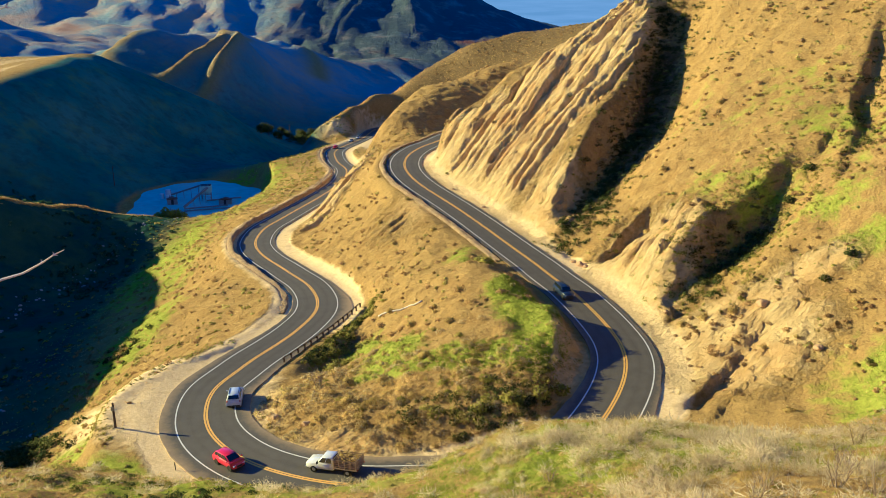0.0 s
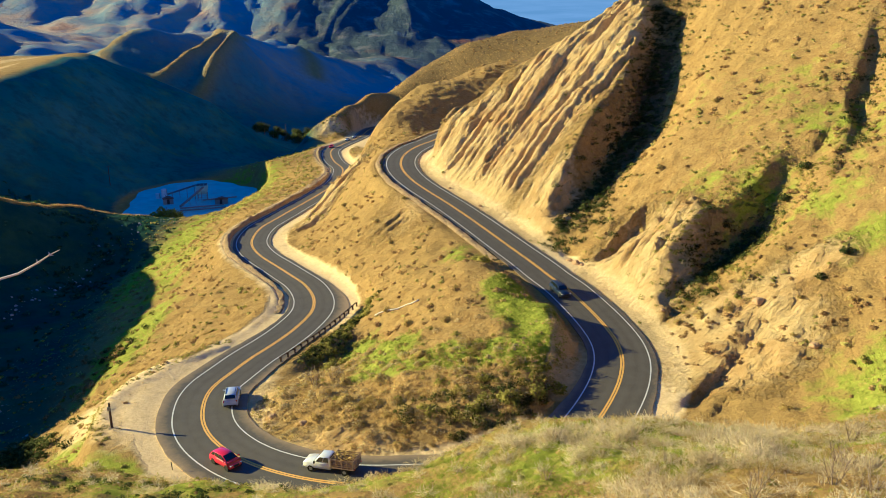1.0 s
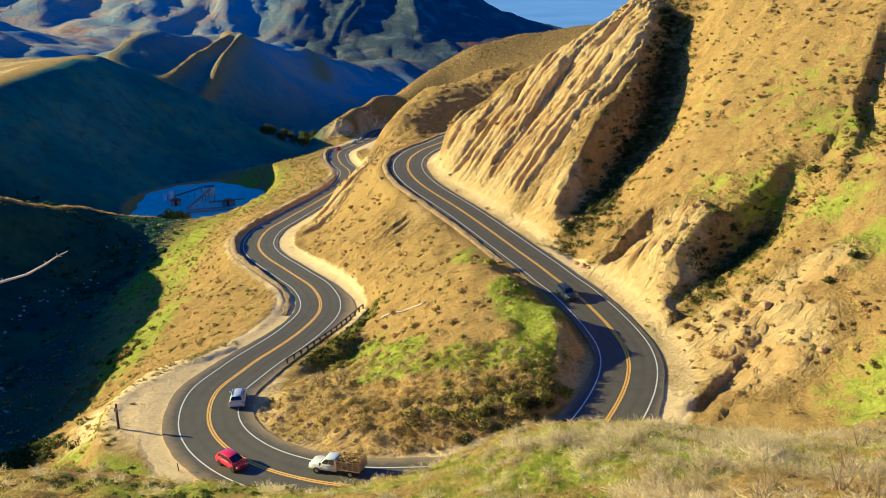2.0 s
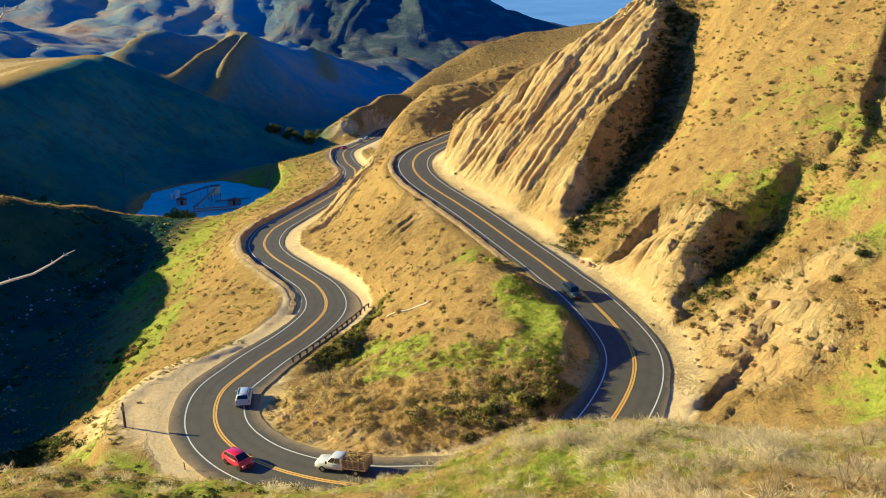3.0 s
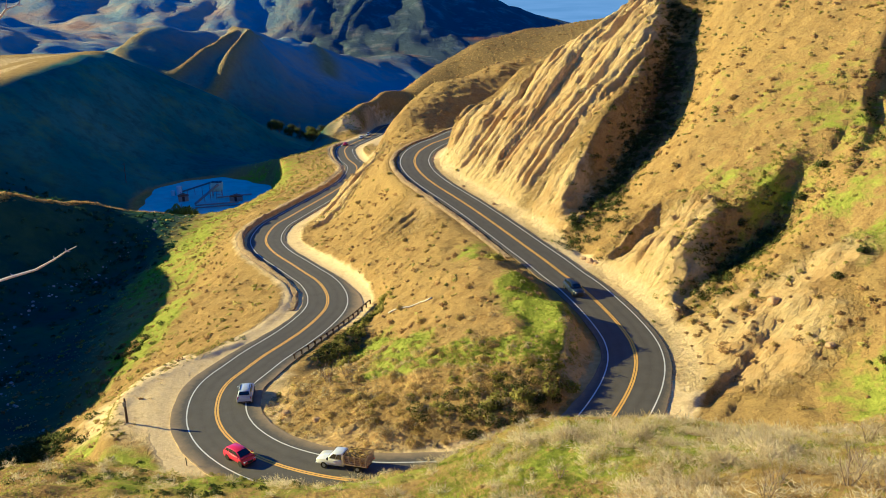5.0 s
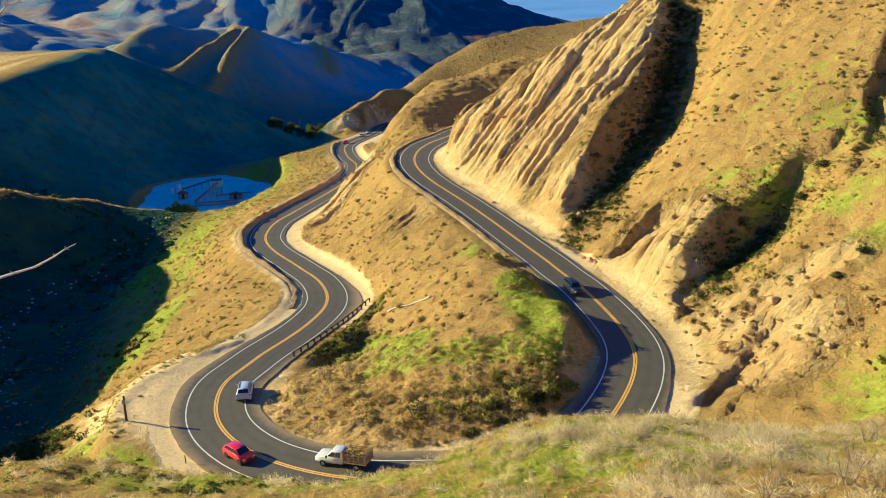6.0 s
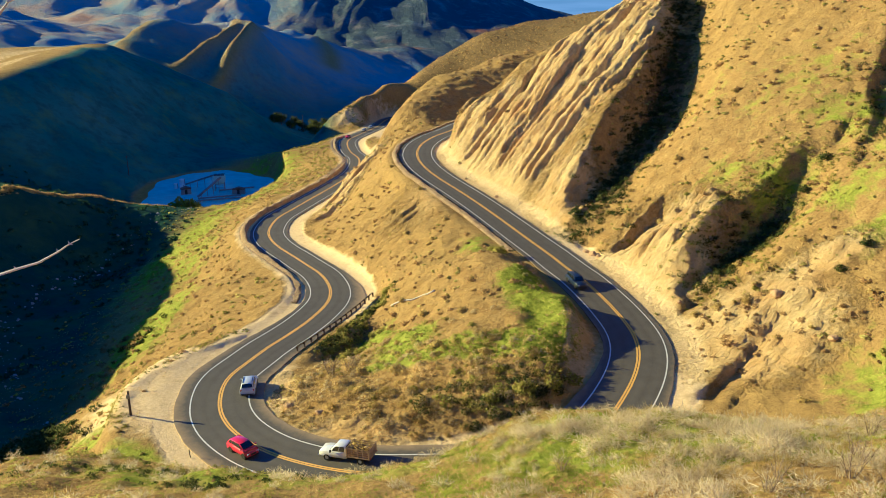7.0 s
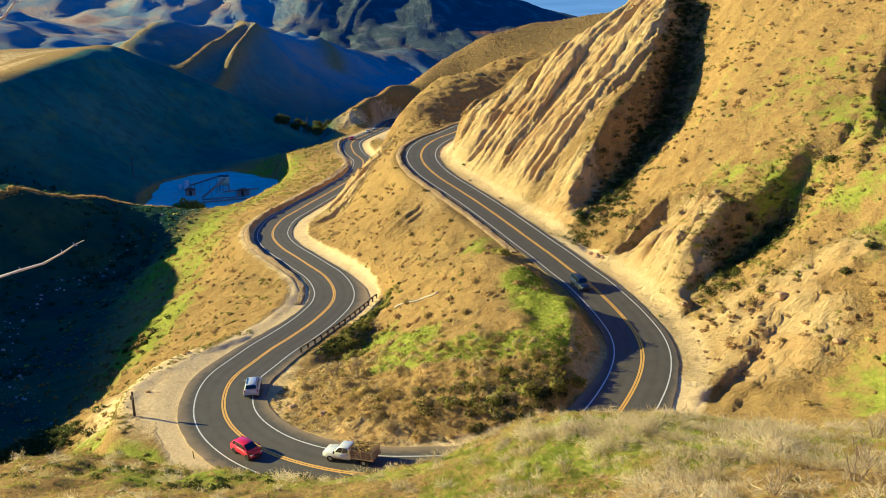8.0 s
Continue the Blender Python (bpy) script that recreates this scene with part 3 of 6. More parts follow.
Z[lip_area] += (0.28 + 0.12 * vnoise(kk * 0.03, kk * 0.0, 14) + 0.1 * vnoise(X[lip_area] * 0.9, Y[lip_area] * 0.9, 16)) * np.exp(-(dd / 0.8) ** 2) * np.clip(np.minimum(kk, kk.max() - kk) / 12.0, 0, 1)
ZONE_ROCK = np.zeros(len(X))
ZONE_ROCK[near] = np.maximum(rock, low_bank)
ZONE_ROCK = np.maximum(ZONE_ROCK, smooth(11, 9, road_d) * np.maximum(bump(X, Y, 17.5, 98, 5, 13), 0.0))
ZONE_ROCK = np.maximum(ZONE_ROCK, np.maximum(1.1 * bump(X, Y, -64, 462, 16, 10, 40), 0.7 * bump(X, Y, -50, 490, 6, 14, -20)))


def height(x, y):
    """The ground's height at places in plan."""
    x, y = np.atleast_1d(x).astype(float), np.atleast_1d(y).astype(float)
    i = np.clip(np.searchsorted(gx, x) - 1, 0, len(gx) - 2)
    j = np.clip(np.searchsorted(gy, y) - 1, 0, len(gy) - 2)
    a, b = (x - gx[i]) / (gx[i + 1] - gx[i]), (y - gy[j]) / (gy[j + 1] - gy[j])
    G = Z.reshape(len(gy), len(gx))
    return G[j, i] * (1 - a) * (1 - b) + G[j, i + 1] * a * (1 - b) + G[j + 1, i] * (1 - a) * b + G[j + 1, i + 1] * a * b


# ---------------------------------------------------------------- what grows where
GREEN = ((10.5, 118, 3.8, 6, 1.2), (13.0, 110, 4.4, 6, 1.25), (14, 102, 5.0, 5, 1.25), (12.5, 97, 5, 4, 1.15), (6, 99, 8, 3.4, 1.2), (-1, 100.5, 7, 3.2, 1.2), (-7.5, 108, 4.5, 6.5, 1.2), (-13, 118, 4, 5, 0.9), (-50, 93, 6, 7, 1.0), (4, 140, 5, 8, 0.5), (-80, 225, 10, 55, 0.75), (-62, 150, 7, 28, 0.8), (-68, 195, 9, 40, 0.55), (-70, 280, 9, 40, 0.6), (-9, 101, 5, 3, 0.7),
         (-95, 365, 16, 14, 0.5), (-75, 330, 12, 40, 0.6), (52, 80, 9, 10, 0.9), (60, 108, 8, 4, 0.8), (10, 42, 12, 9, 0.75), (-45, 70, 10, 10, 0.75), (-40, 78, 7, 6, 0.9), (-14, 48, 18, 8, 0.7), (22, 36, 10, 10, 0.5),
         (64, 152, 16, 13, 0.36), (71, 134, 12, 12, 0.44), (55, 166, 12, 10, 0.30), (52, 130, 9, 9, 0.55), (47, 137, 7, 7, 0.48), (60, 120, 10, 6, 0.5), (66, 140, 9, 7, 0.45), (18, 250, 20, 20, 0.3))
green = np.zeros(len(X))
for cx, cy, rx, ry, amount in GREEN:
    green = np.maximum(green, amount * bump(X, Y, cx, cy, rx, ry))
green = np.maximum(green, 0.42 * smooth(-180, -300, X) * smooth(600, 900, Y) * smooth(-0.1, 0.5, vnoise(X * 0.004, Y * 0.004, 15)))
sand = (1 - smooth(6.6, 11.0, road_d)) * 0.9
_, ks, side_all = to_line(X, Y, road[::2])
s_all = road_s[::2][ks]
sand *= 1 - 0.85 * (side_all < 0) * smooth(-30, -12, s_all) * (1 - smooth(160, 172, s_all))
sand *= 1 - 0.35 * (side_all > 0) * smooth(262, 290, s_all)
sand *= 1 - 0.75 * np.maximum(bump(X, Y, -12, 86, 16, 6, -12), 1.3 * bump(X, Y, -18.5, 118, 5, 16, -20))
sand = np.maximum(sand, 0.95 * bump(X, Y, -40, 100, 8, 17, 10))
sand = np.maximum(sand, 0.95 * bump(X, Y, -37, 428, 10, 34))
sand = np.maximum(sand, 0.6 * bump(X, Y, -52, 106, 6, 14, 10))
sand = np.maximum(sand, 0.3 * bump(X, Y, 41, 101, 12, 12))
sand = np.maximum(sand, 0.9 * bump(X, Y, -30, 330, 10, 40))
sand = np.maximum(sand, 0.65 * np.maximum(bump(X, Y, -62, 462, 16, 10, 40), bump(X, Y, -46, 495, 10, 16, -20)))
# wild growth, bounded by the valley's shadow, so its dark colour deepens the shade
chaparral = np.clip(smooth(-58, -74, X + 22 * smooth(110, 220, Y)) * smooth(50, 110, Y) * (1 - 0.9 * smooth(300, 340, Y) * (1 - smooth(365, 395, Y)) * smooth(-118, -100, X)) + smooth(560, 680, Y) + smooth(425, 445, Y) * smooth(-62, -78, X), 0, 1) * (1 - smooth(1.1, 1.02, np.hypot((X + 106) / 27, (Y - 332) / 38)))
# the bare terraces of an old quarry behind the dark hill's crest
QUARRY = smooth(-193, -198, X) * smooth(325, 340, Y) * smooth(-480, -430, X) * (1 - smooth(590, 640, Y))
# the far ribs get paler ground, lightening their sunlit crests by colour
chaparral *= (1 - 0.97 * QUARRY) * (1 - 0.85 * RIBS)
sand = np.maximum(sand, 0.45 * QUARRY * smooth(-0.5, 0.3, vnoise(X * 0.05, Y * 0.02, 19)))
scrub = np.zeros(len(X))
# the gully rows are scrub colour that also deepens the gullies' shadow
for cx, cy, rx, ry, turn, amount in ((46.5, 180, 4.5, 24, -28, 1.0), (34, 159, 3.0, 13, -28, 0.9), (50, 123, 12, 4.5, 35, 0.7), (-15, 121, 3, 9, -25, 0.6),
                                     (5, 58, 30, 8, 0, 0.2)):
    scrub = np.maximum(scrub, amount * bump(X, Y, cx, cy, rx, ry, turn))
scrub = np.maximum(scrub, 0.62 * smooth(380, 450, Y) * smooth(-40, -20, X) * (1 - smooth(640, 700, Y)))
scrub = np.maximum(scrub, 0.22 * smooth(20, 40, X) * smooth(70, 100, Y) * (1 - smooth(240, 300, Y)))

ground_mesh = bpy.data.meshes.new("ground")
nx, ny = len(gx), len(gy)
ground_mesh.vertices.add(nx * ny)
ground_mesh.vertices.foreach_set("co", np.stack([X, Y, Z], 1).ravel().astype(np.float32))
jj, ii = np.meshgrid(np.arange(ny - 1), np.arange(nx - 1), indexing="ij")
base = (jj * nx + ii).ravel()
quads = np.stack([base, base + 1, base + nx + 1, base + nx], 1).astype(np.int32)
ground_mesh.loops.add(quads.size)
ground_mesh.loops.foreach_set("vertex_index", quads.ravel())
ground_mesh.polygons.add(len(quads))
ground_mesh.polygons.foreach_set("loop_start", np.arange(0, quads.size, 4, dtype=np.int32))
ground_mesh.update(calc_edges=True)
ground_mesh.polygons.foreach_set("use_smooth", np.ones(len(quads), bool))
zone = ground_mesh.attributes.new("zone", "FLOAT_COLOR", "POINT")
zone.data.foreach_set("color", np.stack([green, ZONE_ROCK, sand, chaparral], 1).ravel().astype(np.float32))
ground_mesh.attributes.new("scrub", "FLOAT", "POINT").data.foreach_set("value", scrub.astype(np.float32))
ground_mesh.materials.append(GROUND)
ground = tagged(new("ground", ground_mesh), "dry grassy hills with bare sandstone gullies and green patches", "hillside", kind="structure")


# ---------------------------------------------------------------- the road
def ribbon(name, inner, outer, lift, material, first=0, last=None, thick=0.0):
    """A strip along the road between two offsets to its left (arrays or numbers), laid lift above its line."""
    last = last or len(road)
    a, b = np.broadcast_to(inner, len(road))[first:last], np.broadcast_to(outer, len(road))[first:last]
    mid, side = road[first:last], left[first:last]
    p = np.c_[mid[:, :2] + a[:, None] * side, mid[:, 2] + lift]
    q = np.c_[mid[:, :2] + b[:, None] * side, mid[:, 2] + lift]
    n = len(p)
    rows = [p, q]
    if thick:
        rows = [p - [0, 0, thick], p, q, q - [0, 0, thick]]
    m = len(rows)
    verts = np.stack(rows, 1).reshape(-1, 3)
    faces = [(i * m + j, i * m + j + 1, (i + 1) * m + j + 1, (i + 1) * m + j) for i in range(n - 1) for j in range(m - 1)]
    return mesh_object(name, verts, [f[::-1] for f in faces], material)


EDGE_R = 4.7 + 1.0 * in_bend + 2.0 * np.exp(-((road_s - 266) / 10) ** 2)       # paved half widths
EDGE_L = 4.6 + 1.1 * in_bend


def paved():
    """The asphalt: seven strips side by side, with turned-down edges; keeps each point's distance from the middle."""
    cols = [np.full(len(road), 0.0) - EDGE_R, np.full(len(road), 0.0) - EDGE_R] + [np.full(len(road), o) for o in (-3.0, -1.0, 1.0, 3.0)] + [np.full(len(road), 0.0) + EDGE_L, np.full(len(road), 0.0) + EDGE_L]
    drop = [0.5, 0, 0, 0, 0, 0, 0, 0.5]
    crumble = 0.10 * vnoise(np.arange(len(road)) * 0.6, np.zeros(len(road)), 3)
    rows = [np.c_[road[:, :2] + (o + (crumble if abs(k - 3.5) > 2 else 0))[:, None] * left, road[:, 2] - drop[k]] for k, o in enumerate(cols)]
    m, n = len(rows), len(road)
    verts = np.stack(rows, 1).reshape(-1, 3)
    ob = mesh_object("road", verts, [((i + 1) * m + j, (i + 1) * m + j + 1, i * m + j + 1, i * m + j) for i in range(n - 1) for j in range(m - 1)], ASPHALT)
    ob.data.attributes.new("across", "FLOAT", "POINT").data.foreach_set("value", np.stack(cols, 1).ravel().astype(np.float32))
    return tagged(ob, "worn grey asphalt mountain road winding in bends", "road", kind="structure")


road_ob = paved()
for name, mat, label, a, b in (("yellow_line", YELLOW, "painted yellow centre line", 0.04, 0.28), ("yellow_line", YELLOW, "painted yellow centre line", -0.28, -0.04),
                               ("white_line", WHITE_LINE, "painted white edge line", 3.66, 3.84), ("white_line", WHITE_LINE, "painted white edge line", -3.84, -3.66)):
    strip = ribbon(name, a, b, 0.012, mat)
    strip.parent = road_ob
    tagged(strip, label)


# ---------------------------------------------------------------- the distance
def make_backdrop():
    m = Nodes("far_haze_glow", 1.0)
    # haze is emission: the shell glows faintly, though nothing there is a lamp
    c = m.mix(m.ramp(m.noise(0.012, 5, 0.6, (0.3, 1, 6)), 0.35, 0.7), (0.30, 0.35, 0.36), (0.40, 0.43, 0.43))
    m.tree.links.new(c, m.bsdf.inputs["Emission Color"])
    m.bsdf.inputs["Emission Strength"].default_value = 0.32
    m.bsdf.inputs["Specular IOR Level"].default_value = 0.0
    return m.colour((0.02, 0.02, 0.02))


def backdrop():
    verts, faces = [], []
    n = 48
    for i in range(n + 1):
        a = radians(-52 + 104 * i / n)
        x, y = 2900 * math.sin(a), 2900 * math.cos(a)
        top = 95 + 30 * noise.noise((i * 0.25, 3.0, 0)) + 18 * noise.noise((i * 0.7, 8.0, 0))
        verts += [(x, y, -90), (x, y, -15), (x * 1.02, y * 1.02, top)]
    for i in range(n):
        for j in range(2):
            faces.append((i * 3 + j, (i + 1) * 3 + j, (i + 1) * 3 + j + 1, i * 3 + j + 1))
    return tagged(mesh_object("backdrop", verts, faces, make_backdrop(), smooth_shade=True), "faintly glowing haze-blue shell for the far plain and mountains", "distance", kind="structure")


backdrop()

# ---------------------------------------------------------------- earth berms and kerbs beside the road
def make_earth():
    m = Nodes("berm_earth", 0.95)
    c = m.mix(m.ramp(m.noise(0.7, 6, 0.7), 0.35, 0.65), (0.26, 0.165, 0.07), (0.50, 0.35, 0.14))
    c = m.mix(m.ramp(m.noise(4.0, 5, 0.7), 0.5, 0.7), c, (0.16, 0.10, 0.045))
    m.relief(m.noise(2.2, 6, 0.7), 0.9, 0.3)
    return m.colour(c)


EARTH = make_earth()


def berm(name, a, b, offset, tall, wide, label):
    """A low, uneven earth bank beside the road from a to b metres along it."""
    first, last = int(np.searchsorted(road_s, a)), int(np.searchsorted(road_s, b))
    idx = np.arange(first, last)
    n = len(idx)
    taper = np.clip(np.minimum(np.arange(n) / 45.0, np.arange(n)[::-1] / 18.0), 0.05, 1)
    rows = []
    sgn = np.sign(offset)
    off = offset + sgn * (0.25 * vnoise(idx * 0.22, idx * 0.0, 4)) + sgn * np.abs(offset) / 5.0 * in_bend[idx]
    h = tall * taper * (1 + 0.35 * vnoise(idx * 0.35, idx * 0.0 + 2.5, 6))
    for across, up in ((-0.4, -0.35), (-0.30, 0.35), (-0.20, 0.85), (-0.05, 1.0), (0.3, 0.97), (0.8, 0.85), (1.4, 0.5), (2.0, -0.6)):
        o = off + sgn * across * wide
        p = road[idx, :2] + o[:, None] * left[idx]
        rows.append(np.c_[p, road[idx, 2] + np.where(up > 0, h * up, up) + 0.16 * vnoise(idx * 0.8, across * 7 + idx * 0.0, 8) + 0.08 * vnoise(idx * 2.1, across * 11 + idx * 0.0, 9)])
    m = len(rows)
    verts = np.stack(rows, 1).reshape(-1, 3)
    faces = [(i * m + j, i * m + j + 1, (i + 1) * m + j + 1, (i + 1) * m + j) for i in range(n - 1) for j in range(m - 1)]
    if sgn > 0:
        faces = [f[::-1] for f in faces]
    return tagged(mesh_object(name, verts, faces, EARTH, smooth_shade=True), label, "earth bank", kind="structure")


berm("berm", 262, 452, 5.7, 1.0, 0.9, "low brown earth bank along the outer road edge")
berm("berm", 452, 545, 5.7, 0.9, 0.9, "low brown earth bank along the outer road edge")
berm("berm", -20, 100, -5.35, 0.34, 0.7, "low dusty earth bank along the road edge")

# ---------------------------------------------------------------- plants
rng = np.random.default_rng(7)


def leafy(name, low, high, rough=0.8, through_light=0.42):
    m = Nodes(name, rough)
    m.bsdf.inputs["Specular IOR Level"].default_value = 0.05
    g = m.tree.nodes.new("ShaderNodeNewGeometry")
    c = m.mix(g.outputs["Random Per Island"], low, high)
    c = m.mix(m.ramp(m.noise(0.25, 3), 0.35, 0.65), c, tuple(v * 0.8 for v in low))
    m.colour(c)
    t = m.node("ShaderNodeBsdfTranslucent", Color=c)
    mixer = m.node("ShaderNodeMixShader")
    mixer.inputs[0].default_value = through_light
    out = m.tree.nodes["Material Output"]
    m.tree.links.new(m.bsdf.outputs[0], mixer.inputs[1])
    m.tree.links.new(t.outputs[0], mixer.inputs[2])
    m.tree.links.new(mixer.outputs[0], out.inputs["Surface"])
    return m.mat


STRAW = leafy("straw", (0.62, 0.44, 0.13), (0.90, 0.70, 0.28), 0.8, 0.5)
SILVERY = leafy("silvery_twigs", (0.64, 0.52, 0.30), (0.95, 0.84, 0.57), 0.8, 0.5)
BROWN_BRUSH = leafy("brown_brush", (0.46, 0.34, 0.07), (0.82, 0.64, 0.19), 0.8, 0.5)
OLIVE = leafy("olive_leaves", (0.30, 0.28, 0.025), (0.66, 0.58, 0.09), 0.8, 0.5)
RUSSET = leafy("russet_brush", (0.40, 0.26, 0.085), (0.68, 0.47, 0.18), 0.8, 0.5)
GREYISH = leafy("grey_brush", (0.46, 0.36, 0.15), (0.82, 0.68, 0.34))
SAGE = leafy("sage_leaves", (0.44, 0.40, 0.06), (0.78, 0.68, 0.17))
DEEP = leafy("deep_green_leaves", (0.05, 0.07, 0.014), (0.20, 0.20, 0.045))
LUSH = leafy("fresh_grass", (0.27, 0.325, 0.003), (0.60, 0.63, 0.008), 0.8, 0.5)
CHAPARRAL = leafy("chaparral_leaves", (0.05, 0.115, 0.06), (0.13, 0.19, 0.09))
BARK = plain("bark", (0.19, 0.13, 0.08), 0.9, vary=0.35, scale=8)
GREY_TWIG = plain("grey_twig", (0.36, 0.28, 0.19), 0.9, vary=0.3, scale=8)
PALE_BARK = plain("pale_bark", (0.62, 0.54, 0.44), 0.85, vary=0.25, scale=8)


def poly_mesh(name, faces_and_normals, material):
    """A mesh of separate little faces; corners is (faces, points of each, 3), normals one for each face."""
    corners, normals = faces_and_normals
    n, k = corners.shape[:2]
    me = bpy.data.meshes.new(name)
    me.vertices.add(n * k)
    me.vertices.foreach_set("co", corners.reshape(-1).astype(np.float32))
    me.loops.add(n * k)
    me.loops.foreach_set("vertex_index", np.arange(n * k, dtype=np.int32))
    me.polygons.add(n)
    me.polygons.foreach_set("loop_start", np.arange(0, n * k, k, dtype=np.int32))
    me.update(calc_edges=True)
    me.materials.append(material)
    if normals is not None:
        me.polygons.foreach_set("use_smooth", np.ones(n, bool))
        me.normals_split_custom_set(np.repeat(normals, k, 0).astype(np.float32))
    return me


def unit(v):
    return v / np.maximum(np.linalg.norm(v, axis=-1, keepdims=True), 1e-6)


def leaf_faces(centres, size, out=None):
    """Leaf clusters as small, randomly turned four-cornered faces that shade with the crown's round form (out)."""
    n = len(centres)
    a = unit(rng.normal(size=(n, 3)))
    b = unit(np.cross(a, rng.normal(size=(n, 3))))
    a, b = a * size[:, None], b * (size * rng.uniform(0.45, 0.9, n))[:, None]
    q = np.stack([centres - a, centres + 0.2 * a - b, centres + a, centres - 0.1 * a + b], 1)
    if out is None:
        return q, None
    flat = unit(np.cross(a, b))
    turn = (flat * out).sum(1) < 0
    q[turn] = q[turn][:, ::-1]
    flat[turn] *= -1
    return q, unit(0.9 * out + 0.32 * flat)


def dome(n):
    """Places in a lumpy dome of radius 1, closer together near its skin."""
    d = unit(rng.normal(size=(n, 3)) * [1, 1, 0.8])
    d[:, 2] = np.abs(d[:, 2]) * 1.0 - 0.08
    r = rng.uniform(0.25, 1, n) ** 0.45
    lump = 0.82 + 0.28 * np.sin(3.1 * d[:, 0] + 5 * d[:, 1] + rng.uniform(0, 6)) * np.cos(4 * d[:, 2] + 2.2 * d[:, 0])
    return d * (r * lump)[:, None]


def bushes(xy, radius, leaves, leaf, flat=0.75):
    """Faces of many bushes at places in plan."""
    n = len(xy)
    z = height(xy[:, 0], xy[:, 1])
    out = dome(n * leaves).reshape(n, leaves, 3) * radius[:, None, None] * [1, 1, flat]
    stretch = rng.uniform(0.7, 1.35, (n, 1, 1))
    out[..., 0:1] *= stretch
    round_out = unit(out + np.array([0, 0, 0.25]) * radius[:, None, None]).reshape(-1, 3)
    out += np.c_[xy, z - 0.03][:, None, :]
    size = (leaf * (0.55 + 0.45 * radius))[:, None] * rng.uniform(0.6, 1.5, (n, leaves))
    return leaf_faces(out.reshape(-1, 3), size.ravel(), round_out)


def twigs(xy, tall, count, width=0.02, lean=0.8, cloud=0.0):
    """Thin upright blades or twigs that fan out from places in plan, as narrow triangles."""
    n = len(xy)
    base = np.c_[xy, height(xy[:, 0], xy[:, 1]) - 0.04][:, None, :] + rng.normal(size=(n, count, 3)) * [0.12, 0.12, 0] * tall[:, None, None]
    way = unit(rng.normal(size=(n, count, 3)) * [lean, lean, 0.25] + [0, 0, 1.0])
    length = tall[:, None] * rng.uniform(0.55, 1.15, (n, count))
    base = base + way * (cloud * length * rng.uniform(0, 1, length.shape) ** 0.7)[..., None]
    way = unit(way + rng.normal(size=way.shape) * 0.5 * (cloud > 0))
    tip = base + way * (length * (1 - 0.62 * (cloud > 0)))[..., None]
    side = unit(np.cross(way, rng.normal(size=(n, count, 3)))) * (width * (0.6 + 0.6 * tall[:, None, None]))
    tri = np.stack([base - side, base + side, tip], 2).reshape(-1, 3, 3)
    out = unit(way * [1, 1, 0.45] + rng.normal(size=way.shape) * 0.25).reshape(-1, 3)
    flat = unit(np.cross(tri[:, 1] - tri[:, 0], tri[:, 2] - tri[:, 0]))
    turn = (flat * out).sum(1) < 0
    tri[turn] = tri[turn][:, ::-1]
    flat[turn] *= -1
    return tri, unit(0.8 * out + 0.4 * flat)


def scatter(n, x0, x1, y0, y1, keep=None, clear=7.5):
    """Places in plan, kept off the road; keep gives a chance from 0 to 1."""
    xy = np.c_[rng.uniform(x0, x1, n), rng.uniform(y0, y1, n)]
    d, _, _ = to_line(xy[:, 0], xy[:, 1], road[::2])
    ok = d > clear
    if keep is not None:
        ok &= rng.uniform(0, 1, n) < keep(xy[:, 0], xy[:, 1])
    return xy[ok]


def stuff(name, faces, material, label, category):
    return tagged(new(name, poly_mesh(name, faces, material)), label, category, kind="stuff")


def clumpy(x, y, scale=0.12, low=-0.1, high=0.5, seed=50):
    return smooth(low, high, vnoise(x * scale, y * scale, seed) + 0.5 * vnoise(x * scale * 2.7, y * scale * 2.7, seed + 1))


def bare(x, y):
    """How bare the rock faces are, 0 to 1."""
    return np.clip(np.maximum.reduce([1.2 * bump(x, y, 22, 188, 38, 15, 35), bump(x, y, 8, 200, 13, 15), 1.1 * bump(x, y, 34, 205, 24, 14, 25), 1.2 * bump(x, y, 33, 126, 9, 16, -20),
                                      1.1 * bump(x, y, 40, 101, 12, 11), bump(x, y, -40, 100, 8, 17, 10), bump(x, y, -30, 330, 9, 38)]), 0, 1)


def sized(n, low, high, power=2.0):
    return low + (high - low) * rng.uniform(0, 1, n) ** power


# brush on the mound inside the hairpin
p = scatter(420, -24, 18, 82, 124, lambda x, y: np.clip(bump(x, y, -3, 98, 18, 13), 0, 1) * (0.2 + 0.6 * clumpy(x, y, 0.25, seed=53)), 6.8)
stuff("mound_brush", bushes(p, sized(len(p), 0.4, 1.1), 130, 0.075), OLIVE, "olive green low bushes among the mound's brush", "brush")
p = scatter(1900, -26, 20, 80, 112, lambda x, y: np.clip(bump(x, y, -3, 91, 20, 8) + 0.6 * bump(x, y, -14, 101, 8, 9) + 0.2 * bump(x, y, 2, 103, 14, 5), 0, 1) * (0.25 + 0.75 * clumpy(x, y, 0.22)), 6.4)
half = len(p) // 2
stuff("mound_brush", bushes(p[:half], sized(half, 0.45, 1.35, 1.5), 150, 0.075), BROWN_BRUSH, "dense brown dry brush covering the mound", "brush")
stuff("mound_brush", bushes(p[half:], sized(len(p) - half, 0.45, 1.25, 1.5), 150, 0.075), GREYISH, "greyish olive sagebrush covering the mound", "brush")
p = scatter(700, -22, 20, 82, 122, lambda x, y: np.clip(bump(x, y, 8, 89, 11, 4.5) + 0.9 * bump(x, y, -15, 119, 2.6, 9, -25), 0, 1), 7.0)
